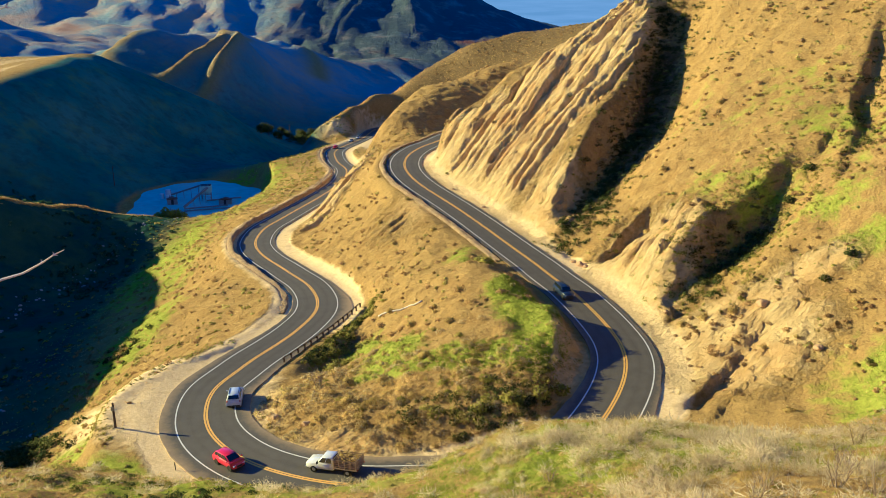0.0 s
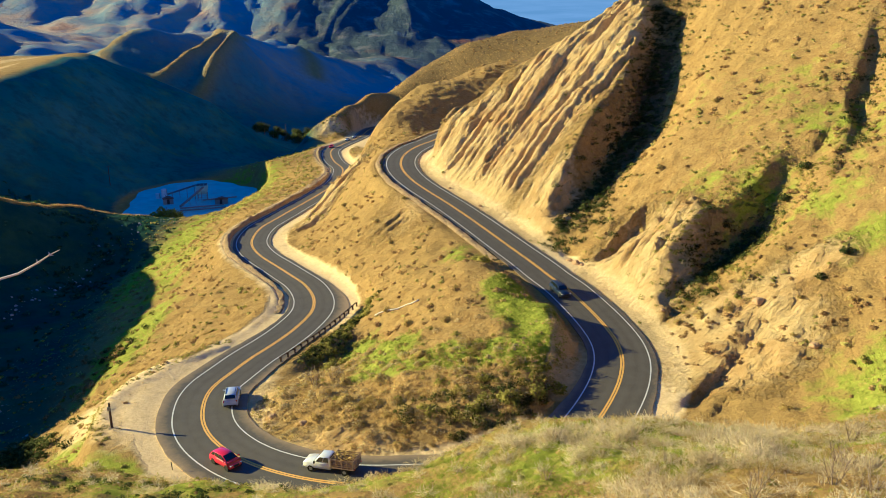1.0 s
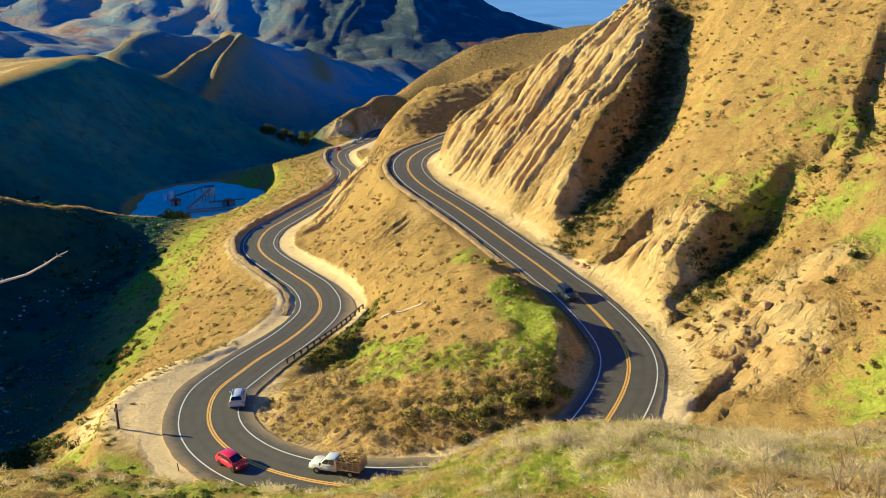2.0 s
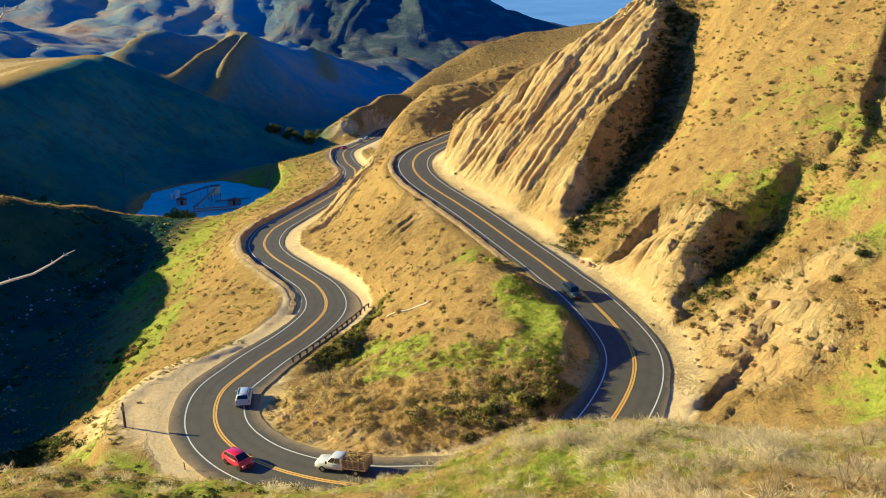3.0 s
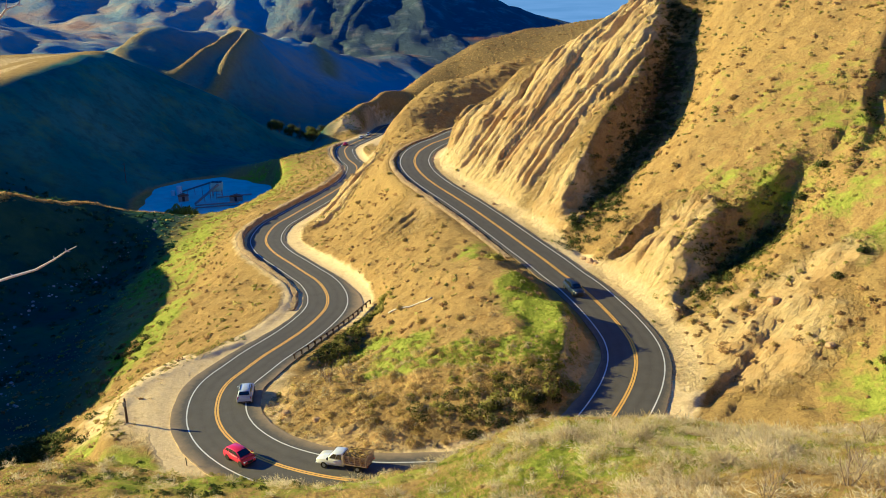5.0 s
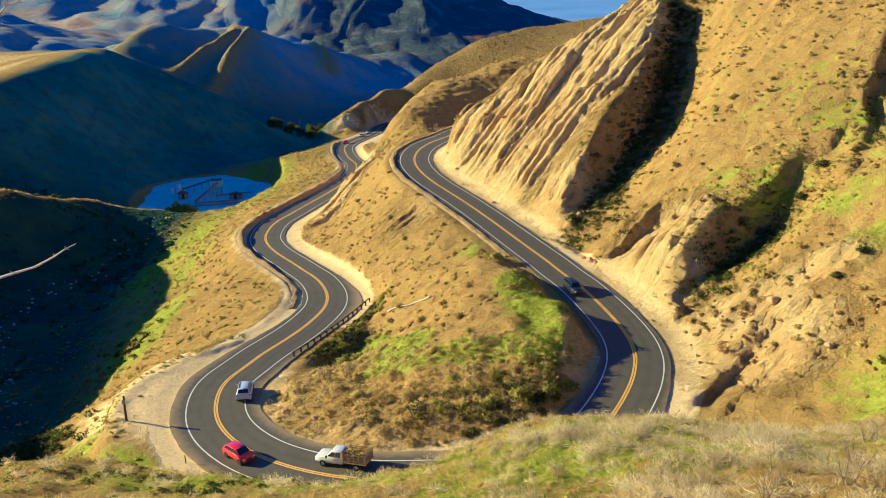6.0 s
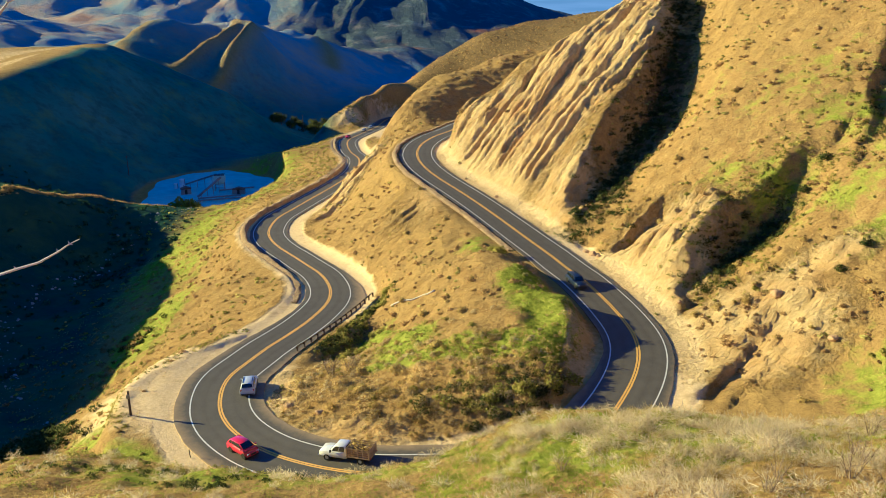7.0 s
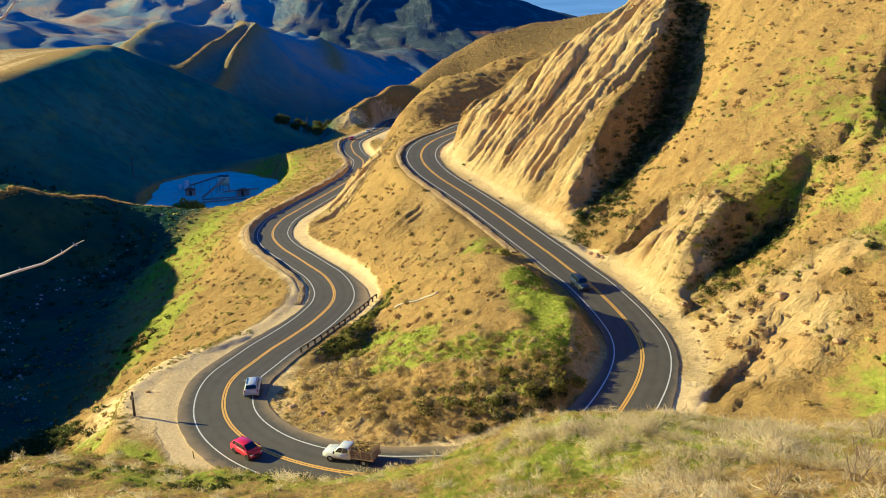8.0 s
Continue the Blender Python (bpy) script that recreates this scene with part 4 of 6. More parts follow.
stuff("mound_brush", bushes(p, sized(len(p), 0.6, 1.5), 90, 0.13), OLIVE, "olive green bushes at the mound's foot", "brush")
p = scatter(3000, -26, 20, 80, 110, lambda x, y: np.clip(bump(x, y, -4, 91, 22, 10), 0, 1), 6.4)
stuff("mound_brush", twigs(p, sized(len(p), 0.35, 1.1, 1.6), 22, 0.018, 0.8), STRAW, "dry straw-coloured stalks on the mound", "brush")
p = scatter(420, -6, 20, 82, 97, lambda x, y: np.clip(bump(x, y, 8, 87.6, 10, 3.6), 0, 1), 7.0)
stuff("mound_brush", bushes(p, sized(len(p), 0.6, 1.5), 110, 0.10), DEEP, "dark green bushes on the mound's shaded foot", "brush")
f = rng.uniform(0, 1, 150)
p = np.c_[-22.0 + 9.0 * f, 113.0 + 25.5 * f] + np.c_[np.abs(rng.normal(size=150)) * 1.4 + 0.1, rng.normal(size=150) * 0.7]
stuff("roadside_brush", bushes(p[:90], sized(90, 0.5, 1.3), 120, 0.10), OLIVE, "olive bushes crowding behind the guardrail", "brush")
stuff("roadside_brush", bushes(p[90:], sized(60, 0.5, 1.2), 120, 0.10), DEEP, "dark green bushes behind the guardrail", "brush")
# dark growth in the gullies
def along(line, n, wide, bias=0.0):
    L = spline(line, 0.5, 2)
    k = rng.integers(0, len(L), n)
    return L[k, :2] + rng.normal(size=(n, 2)) * wide + [bias, 0]


p = np.vstack([along(GULLIES[0][0], 520, 3.2, 0.0), along(GULLIES[0][0][:4], 300, 1.6, -3.4), along(GULLIES[0][0][2:], 160, 1.2, -2.2), along(GULLIES[1][0][1:], 150, 2.2, 0.0), along(GULLIES[2][0], 50, 1.4, 0)])
stuff("gully_brush", bushes(p, sized(len(p), 0.6, 1.6), 100, 0.095), DEEP, "dark green brush filling the shaded gullies", "brush")
p = np.vstack([along(GULLIES[0][0], 160, 4.0, -2.0), along(GULLIES[1][0], 420, 4.2, 2.0), along(GULLIES[2][0], 120, 3.0, 1.0)])
stuff("gully_brush", bushes(p, sized(len(p), 0.35, 1.0), 80, 0.085), OLIVE, "olive brush along the rims of the gullies", "brush")
p = scatter(2600, 30, 80, 108, 156, lambda x, y: np.clip(1.2 * bump(x, y, 51, 131, 17, 6.5, 38), 0, 1) * (0.3 + 0.7 * clumpy(x, y, 0.3, -0.2, 0.4, seed=56)), 9)
stuff("gully_brush", bushes(p, sized(len(p), 0.3, 0.85), 46, 0.10), OLIVE, "olive brush over the rounded crest beside the gully", "brush")
# low sage and dry tufts on the east hill
def east(x, y):
    return (1 - 0.93 * bare(x, y)) * smooth(6, 14, (x - 21) * 0.93 + (y - 125) * 0.36 + 8)


p = scatter(3600, 26, 105, 66, 235, lambda x, y: east(x, y) * (0.14 + 0.7 * clumpy(x, y, 0.1, seed=54)), 9)
k = len(p) // 3
stuff("hillside_scrub", bushes(p[:k], sized(k, 0.35, 1.3, 2.5), 60, 0.17, 0.55), BROWN_BRUSH, "low brown scrub dotting the dry hillside", "scrub")
stuff("hillside_scrub", bushes(p[k:2 * k], sized(k, 0.3, 1.1, 2.5), 50, 0.17, 0.55), SAGE, "low sage scrub dotting the dry hillside", "scrub")
stuff("hillside_scrub", bushes(p[2 * k::3], sized(len(p[2 * k::3]), 0.3, 1.0, 2.5), 60, 0.17, 0.55), OLIVE, "low olive scrub dotting the dry hillside", "scrub")
p = scatter(16000, 26, 100, 64, 215, lambda x, y: east(x, y) * (0.3 + 0.7 * clumpy(x, y, 0.3, seed=58)), 9)
stuff("dry_grass", twigs(p, sized(len(p), 0.18, 0.5), 9, 0.03), STRAW, "short dry straw-coloured grass on the hillside", "grass")
p = scatter(2000, 28, 100, 66, 235, lambda x, y: east(x, y) * (0.12 + 0.6 * clumpy(x, y, 0.07, seed=57)), 10)
stuff("hillside_scrub", bushes(p, sized(len(p), 0.4, 1.3, 2.5), 60, 0.17, 0.55), RUSSET, "russet brown bushes dotting the dry hillside", "scrub")
p = scatter(1300, -32, 14, 112, 250, lambda x, y: (1 - bare(x, y)) * (0.25 + 0.5 * clumpy(x, y, 0.1, seed=59)), 9)
stuff("slope_scrub", bushes(p, sized(len(p), 0.35, 1.2, 2), 60, 0.16, 0.6), RUSSET, "russet brown bushes on the sandy slope", "scrub")
p = scatter(1200, -84, -38, 84, 300, lambda x, y: (1 - bare(x, y)) * (0.25 + 0.5 * clumpy(x, y, 0.1, seed=61)), 10)
stuff("creek_slope_scrub", bushes(p, sized(len(p), 0.35, 1.15, 2), 50, 0.18, 0.6), RUSSET, "russet brown bushes above the creek", "scrub")
# the slope between the two arms of the road
p = scatter(1500, -32, 16, 112, 250, lambda x, y: (1 - bare(x, y)) * (0.15 + 0.6 * clumpy(x, y, 0.13, seed=62)), 8.5)
k = len(p) // 2
stuff("slope_scrub", bushes(p[:k], sized(k, 0.22, 0.9, 3), 34, 0.19), BROWN_BRUSH, "scattered low brown scrub on the sandy slope", "scrub")
stuff("slope_scrub", bushes(p[k:], sized(len(p) - k, 0.2, 0.75, 3), 34, 0.19), SAGE, "scattered low sage on the sandy slope", "scrub")
p = scatter(9000, -30, 20, 92, 240, lambda x, y: 0.25 + 0.75 * clumpy(x, y, 0.3, seed=64), 8.0)
stuff("dry_grass", twigs(p, sized(len(p), 0.15, 0.45), 9, 0.03), STRAW, "short dry grass on the mound's slope", "grass")


def greenness(x, y):
    g = np.zeros(len(x))
    for cx, cy, rx, ry, amount in GREEN:
        g = np.maximum(g, amount * bump(x, y, cx, cy, rx, ry))
    return g


p = np.vstack([scatter(22000, -18, 22, 84, 132, lambda x, y: np.clip(greenness(x, y) * 1.2 - 0.2, 0, 1), 7.5),
               scatter(5000, 38, 70, 64, 125, lambda x, y: np.clip(greenness(x, y) * 1.2 - 0.3, 0, 1), 9)])
stuff("green_grass", twigs(p, sized(len(p), 0.12, 0.38), 9, 0.035), LUSH, "fresh bright green grass in patches", "grass")
# the slope down to the creek
p = scatter(4800, -100, -30, 70, 400, lambda x, y: (1 - bare(x, y)) * (0.2 + 0.6 * clumpy(x, y, 0.1, seed=66)) * smooth(-104, -92, x), 9.5)
p = p[np.hypot((p[:, 0] + 106) / 29, (p[:, 1] - 332) / 40) > 1]
k = len(p) // 3
stuff("creek_slope_scrub", bushes(p[:k], sized(k, 0.3, 1.1, 2.5), 34, 0.19), SAGE, "sage scrub on the sunny slope above the creek", "scrub")
stuff("creek_slope_scrub", bushes(p[k:2 * k], sized(k, 0.25, 0.9, 2.5), 30, 0.20), BROWN_BRUSH, "dry brown scrub on the slope above the creek", "scrub")
stuff("creek_slope_scrub", bushes(p[2 * k:], sized(len(p) - 2 * k, 0.25, 0.9, 2.5), 30, 0.20), OLIVE, "olive scrub on the slope above the creek", "scrub")
p = scatter(9000, -92, -36, 80, 260, lambda x, y: 0.2 + 0.8 * clumpy(x, y, 0.3, seed=68), 9)
stuff("dry_grass", twigs(p, sized(len(p), 0.2, 0.5), 8, 0.035), STRAW, "dry grass on the slope above the creek", "grass")
p = scatter(900, -64, -38, 68, 128, lambda x, y: smooth(0.0, 2.5, -x - 38 - 9 * bump(x, y, -44, 97, 30, 18)) * (0.35 + 0.6 * clumpy(x, y, 0.25, seed=69)), 8)
k = len(p) // 2
stuff("turnout_brush", bushes(p[:k], sized(k, 0.3, 0.95), 50, 0.09), SAGE, "sage brush below the turnout's edge", "brush")
stuff("turnout_brush", bushes(p[k:], sized(len(p) - k, 0.3, 0.9), 50, 0.09), RUSSET, "russet brush below the turnout's edge", "brush")
p = scatter(2500, -60, -36, 66, 88, lambda x, y: clumpy(x, y, 0.2, -0.2, 0.4, seed=71), 8)
stuff("turnout_grass", twigs(p, sized(len(p), 0.15, 0.4), 10, 0.025), LUSH, "green grass on the slope below the turnout", "grass")
p = scatter(900, -86, -44, 250, 420, lambda x, y: 0.8 * smooth(-86, -70, x), 9)
stuff("creek_slope_scrub", bushes(p, sized(len(p), 0.5, 1.5), 50, 0.15), SAGE, "taller sage along the crest above the creek", "scrub")
L = spline(LIP, 0.5, 4)
p = L[rng.integers(0, len(L), 260), :2] + np.c_[-np.abs(rng.normal(size=260)) * 1.5 - 0.5, rng.normal(size=260) * 0.8]
stuff("turnout_brush", bushes(p, sized(len(p), 0.15, 0.5), 50, 0.07), OLIVE, "small olive bushes along the turnout's lip", "brush")
p = scatter(500, -80, -44, 446, 512, lambda x, y: 0.9 * bump(x, y, -60, 472, 14, 26, 35), 8)
stuff("far_scrub", bushes(p, sized(len(p), 0.4, 1.3, 2.0), 30, 0.2), OLIVE, "olive scrub on the rocky bluff", "scrub")
# the shaded hills to the west and the valley floor
p = scatter(5000, -190, -86, 80, 300, lambda x, y: 0.2 + 0.7 * clumpy(x, y, 0.04, seed=70), 12)
p = p[np.hypot((p[:, 0] + 106) / 29, (p[:, 1] - 332) / 40) > 1]
SPUR_CREST = spline([(-140, 214), (-131.7, 231.2), (-121.1, 258.2), (-104.5, 279.9)], 0.4, 1)
p = p[to_line(p[:, 0], p[:, 1], SPUR_CREST)[0] > 5]
stuff("valley_scrub", bushes(p, sized(len(p), 0.5, 1.6, 2.5), 28, 0.3), CHAPARRAL, "dark chaparral on the shaded hills", "chaparral")
# pale straw colour here also draws the sunlit rim of the spur
p = SPUR_CREST[rng.integers(0, len(SPUR_CREST), 700), :2] + rng.normal(size=(700, 2)) * 0.9
stuff("lit_rim_grass", bushes(p, sized(len(p), 0.5, 1.1), 36, 0.16), STRAW, "pale dry grass tracing the spur's sunlit crest", "grass")
# the farther hills behind
p = scatter(2600, -60, 130, 236, 640, lambda x, y: 0.3 + 0.5 * clumpy(x, y, 0.05, seed=72), 9)
stuff("far_scrub", bushes(p, sized(len(p), 0.4, 1.3, 2.5), 26, 0.2), BROWN_BRUSH, "brown scrub on the farther hills", "scrub")
p = scatter(9000, -30, 130, 300, 640, lambda x, y: 0.45 + 0.5 * clumpy(x, y, 0.06, seed=73), 9)
stuff("far_scrub", bushes(p, sized(len(p), 0.4, 1.2, 2.0), 16, 0.3), RUSSET, "dense russet scrub on the farther ridge", "scrub")
# the brushy slope below the camera
def shelf(x, y):
    return smooth(74, 60, y) * smooth(8, 16, np.hypot(x, y))


p = scatter(5600, -46, 48, 18, 74, lambda x, y: shelf(x, y) * (0.4 + 0.6 * smooth(-12, 6, x)) * (0.15 + 0.85 * clumpy(x, y, 0.3, -0.1, 0.3, seed=76)), 9)
k = len(p) // 2
stuff("near_brush", twigs(p[:k], sized(k, 0.45, 1.05, 1.5), 130, 0.015, 1.25, 0.7), SILVERY, "pale silvery dry brush on the near slope", "brush")
stuff("near_brush", twigs(p[k:], sized(len(p) - k, 0.3, 0.85, 1.7), 90, 0.012, 1.25, 0.7), BROWN_BRUSH, "brown dry brush on the near slope", "brush")
p = scatter(2400, -46, 48, 18, 74, lambda x, y: shelf(x, y) * clumpy(x, y, 0.18, 0, 0.6, seed=78), 9)
stuff("near_brush", bushes(p, sized(len(p), 0.22, 0.7), 70, 0.065), SAGE, "soft sage bushes on the near slope", "brush")
p = scatter(22000, -46, 48, 18, 72, lambda x, y: shelf(x, y) * clumpy(x, y, 0.13, -0.3, 0.3, seed=80), 9)
stuff("near_grass", twigs(p, sized(len(p), 0.12, 0.4), 12, 0.012), LUSH, "bright green grass on the near slope", "grass")
p = scatter(11000, -46, 48, 16, 72, lambda x, y: shelf(x, y) * (0.3 + 0.7 * clumpy(x, y, 0.2, -0.2, 0.4, seed=82)), 9)
stuff("near_grass", twigs(p, sized(len(p), 0.25, 0.7), 12, 0.010), STRAW, "long straw-coloured grass on the near slope", "grass")


p = scatter(1500, -46, 48, 18, 74, lambda x, y: shelf(x, y) * clumpy(x, y, 0.25, 0, 0.5, seed=86), 9)
stuff("near_brush", bushes(p, sized(len(p), 0.25, 0.7), 70, 0.06), OLIVE, "olive bushes on the near slope", "brush")
p = scatter(1500, -46, 48, 18, 74, lambda x, y: shelf(x, y) * clumpy(x, y, 0.2, 0, 0.5, seed=88), 9)
stuff("near_brush", bushes(p, sized(len(p), 0.25, 0.7), 70, 0.06), RUSSET, "russet bushes on the near slope", "brush")
p = scatter(1500, 2, 40, 18, 46, lambda x, y: 0.6 * smooth(8, 16, np.hypot(x, y)) * clumpy(x, y, 0.2, -0.3, 0.3, seed=84), 9)
stuff("near_brush", twigs(p, sized(len(p), 0.7, 1.4, 1.5), 170, 0.012, 1.2, 0.7), SILVERY, "tall pale dry brush with fine bare twigs", "brush")


p = scatter(9000, 2, 46, 16, 56, lambda x, y: smooth(8, 16, np.hypot(x, y)) * smooth(4, 16, x) * (0.35 + 0.65 * clumpy(x, y, 0.3, -0.3, 0.3, seed=91)), 9)
stuff("near_grass", twigs(p, sized(len(p), 0.2, 0.6), 26, 0.012, 0.9), SILVERY, "dense pale silvery dry grass on the near slope", "grass")
p = scatter(16000, -2, 26, 32, 58, lambda x, y: clumpy(x, y, 0.2, -0.25, 0.2, seed=93), 9)
stuff("near_grass", twigs(p, sized(len(p), 0.15, 0.4), 12, 0.014), LUSH, "fresh green grass between the dry brush", "grass")


def tube(bm, points, radii, sides=6):
    """A tapering round bar through points."""
    rings = []
    for i, (p, r) in enumerate(zip(points, radii)):
        p = Vector(p)
        way = (Vector(points[min(i + 1, len(points) - 1)]) - Vector(points[max(i - 1, 0)])).normalized()
        a = way.orthogonal().normalized()
        b = way.cross(a)
        rings.append([bm.verts.new(p + (a * math.cos(t) + b * math.sin(t)) * r) for t in (2 * math.pi * k / sides for k in range(sides))])
    for r0, r1 in zip(rings, rings[1:]):
        for k in range(sides):
            bm.faces.new((r0[k], r0[(k + 1) % sides], r1[(k + 1) % sides], r1[k]))
    bm.faces.new(rings[0][::-1])
    bm.faces.new(rings[-1])
    return bm


def shrub(name, leaf_material, leaves, leaf, label, category="bush"):
    """One bush: bent stems and a lumpy crown of small leaf clusters."""
    ob = empty(name)
    for k in range(6):
        bm = bmesh.new()
        a = k * 1.05 + rng.uniform(0, 0.5)
        r = rng.uniform(0.35, 0.7)
        tube(bm, [(0, 0, -0.1), (0.4 * r * math.cos(a), 0.4 * r * math.sin(a), 0.25), (r * math.cos(a), r * math.sin(a), 0.62)], [0.04, 0.03, 0.012], 5)
        part("stem", bm, BARK, ob)
    c = dome(leaves) * [1, 1, 0.85]
    me = poly_mesh("foliage", leaf_faces(c + [0, 0, 0.05], leaf * rng.uniform(0.6, 1.5, leaves), unit(c + [0, 0, 0.25])), leaf_material)
    new("foliage", me).parent = ob
    return tagged(ob, label, category)


def plant(ob, x, y, scale, turn, sink=0.0):
    m = pose(x, y, float(height(x, y)[0]) - sink, 0, 0, turn) @ Matrix.Scale(scale, 4)
    return m


def grow(ob, places, group, sink=0.05):
    """Stands copies of a plant at places (x, y, size); the first is the plant itself."""
    tagged(ob, group=group)
    for i, (x, y, r) in enumerate(places):
        m = plant(ob, x, y, r, rng.uniform(0, 360), sink)
        if i == 0:
            ob.matrix_basis = m
        else:
            c = copy_thing(ob, Matrix.Identity(4))
            c.matrix_basis = m


grow(shrub("bush", OLIVE, 420, 0.085, "rounded olive green bush on the mound"),
     [(7.8, 135, 1.7), (6.6, 136.8, 1.3), (-15.5, 124, 1.3), (-17.5, 118, 1.4), (-19.5, 114.2, 1.2), (-12.5, 130.5, 1.1), (15.0, 92.0, 1.5), (12.0, 89.5, 1.6), (8.6, 88.2, 1.7), (4.6, 87.2, 1.5),
      (13.8, 95.5, 1.1), (-16.5, 111.5, 1.5)], "bushes on the mound")
grow(shrub("bush", BROWN_BRUSH, 420, 0.085, "rounded brown dry bush on the slope"),
     [(-9, 127, 1.0), (-5, 118, 1.2), (1, 112, 1.1), (-2.5, 101, 1.2), (4, 97, 1.1), (-8, 98, 1.3), (-12, 92, 1.2), (-13, 100, 1.3), (-5, 148, 0.9), (-10, 158, 1.0), (-2, 156, 0.9), (-14, 172, 1.0),
      (-20, 182, 1.0), (-8, 176, 0.9), (-24, 196, 1.1), (-16, 196, 0.9), (38, 108, 1.2), (41.5, 106.5, 1.3), (35, 108.5, 1.0), (44, 118, 1.0), (36, 135, 1.1), (42, 150, 1.1), (55, 160, 1.0), (52, 172, 1.0)],
     "dry bushes")
grow(shrub("bush", DEEP, 460, 0.09, "dark green bush rooted in the gully"),
     [(44, 175, 1.9), (47, 182, 2.0), (50, 189, 2.0), (53, 196, 1.8), (37, 166, 1.7), (33.5, 160, 1.7), (29, 154, 1.4), (25.5, 148.5, 1.1), (52, 125, 1.6), (49, 123, 1.7), (57, 128, 1.5), (45, 120.5, 1.4), (61, 131, 1.5),
      (53, 104.5, 1.1), (57, 106.5, 1.2)], "bushes in the gullies")


grow(shrub("bush", OLIVE, 900, 0.075, "large olive green bush beside the yard"), [(-105.6, 298.6, 5.8), (-102.0, 299.5, 4.0)], "bushes by the yard")


def tree(name, label, spread_of, tall):
    ob = empty(name)
    bm = bmesh.new()
    tube(bm, [(0, 0, -0.3), (0.1, 0.05, tall * 0.25), (-0.1, 0.1, tall * 0.5), (0.05, 0, tall * 0.85)], [0.26, 0.2, 0.14, 0.05], 8)
    part("trunk", bm, BARK, ob)
    tips = []
    for k in range(7):
        a, z = k * 0.95, tall * (0.08 + 0.09 * k)
        r = spread_of * rng.uniform(0.5, 0.8) * (1 - 0.05 * k)
        tip = (r * math.cos(a), r * math.sin(a), z + tall * 0.2)
        bm = bmesh.new()
        tube(bm, [(0, 0, z), (0.5 * tip[0], 0.5 * tip[1], z + tall * 0.07), tip], [0.12, 0.08, 0.03], 5)
        part("limb", bm, BARK, ob)
        tips.append(tip)
    tips += [(0, 0, tall * 0.88), (0.4, -0.3, tall * 0.7)]
    n = 150
    pts = np.concatenate([np.array(t) + unit(rng.normal(size=(n, 3))) * (rng.uniform(0.1, 1, n) ** 0.5)[:, None] * spread_of * rng.uniform(0.45, 0.68) * np.array([1, 1, 0.7]) for t in tips])
    new("crown", poly_mesh("crown", leaf_faces(pts, rng.uniform(0.12, 0.3, len(pts)), unit(pts - [0, 0, tall * 0.5])), DEEP)).parent = ob
    return tagged(ob, label, "tree")


grow(tree("tree", "leafy dark green tree on the valley floor", 3.4, 5.6),
     [(-112, 552, 1.5), (-106, 548, 1.3), (-99, 556, 1.5), (-93, 562, 1.7), (-87, 566, 1.5), (-119, 545, 1.3), (-125, 556, 1.4), (-103, 575, 1.6), (-95, 540, 1.2), (-110, 530, 1.0), (-82, 560, 1.4), (-115, 505, 1.0), (-78, 548, 1.3), (-90, 548, 1.2)],
     "valley trees", 0.1)


def bare_tree():
    """A leafless tree beside the camera; only the ends of two boughs reach into view."""
    ob = empty("bare_tree", pose(-9.6, 10.5, float(height(-9.6, 10.5)[0])))
    g = -ob.matrix_basis.translation
    bm = bmesh.new()
    z0 = EYE_Z + g[2]
    tube(bm, [(0, 0, -0.4), (0.2, 0.1, 4), (0.0, 0.3, 8), (0.3, 0.4, z0 + 1.0)], [0.22, 0.18, 0.13, 0.05], 8)
    part("trunk", bm, PALE_BARK, ob)

    def bough(points, twiglets):
        bm = bmesh.new()
        pts = [Vector(p) + g for p in points]
        tube(bm, pts, [0.034 * (1 - 0.8 * i / (len(pts) - 1)) for i in range(len(pts))], 6)
        for i, way in twiglets:
            tube(bm, [pts[i], pts[i] + Vector(way) * 0.5, pts[i] + Vector(way)], [0.014, 0.010, 0.003], 4)
        part("bough", bm, PALE_BARK, ob)

    bough(BOUGH_LOW, [(2, (-0.04, 0.0, 0.05)), (3, (0.06, 0.02, 0.01)), (4, (-0.02, 0.02, 0.05)), (5, (0.06, 0.0, -0.01)), (5, (-0.01, 0.0, 0.05))])
    bough(BOUGH_HIGH, [(2, (-0.05, 0.0, 0.14)), (3, (0.03, 0.0, 0.12)), (4, (0.05, 0.0, 0.06)), (4, (0.07, 0.0, -0.01))])
    return tagged(ob, "leafless pale tree with thin crooked boughs", "tree")


BOUGH_LOW = [(-9.5, 10.8, 51.2), (-7.42, 11.7, 49.74), (-6.86, 11.7, 49.92), (-6.49, 11.7, 50.03), (-6.17, 11.7, 50.2), (-5.97, 11.7, 50.33), (-5.80, 11.7, 50.41)]
BOUGH_HIGH = [(-9.3, 10.9, 53.6), (-7.0, 11.6, 53.45), (-6.43, 11.6, 53.73), (-6.26, 11.6, 53.91), (-6.08, 11.6, 53.97)]
bare_tree()


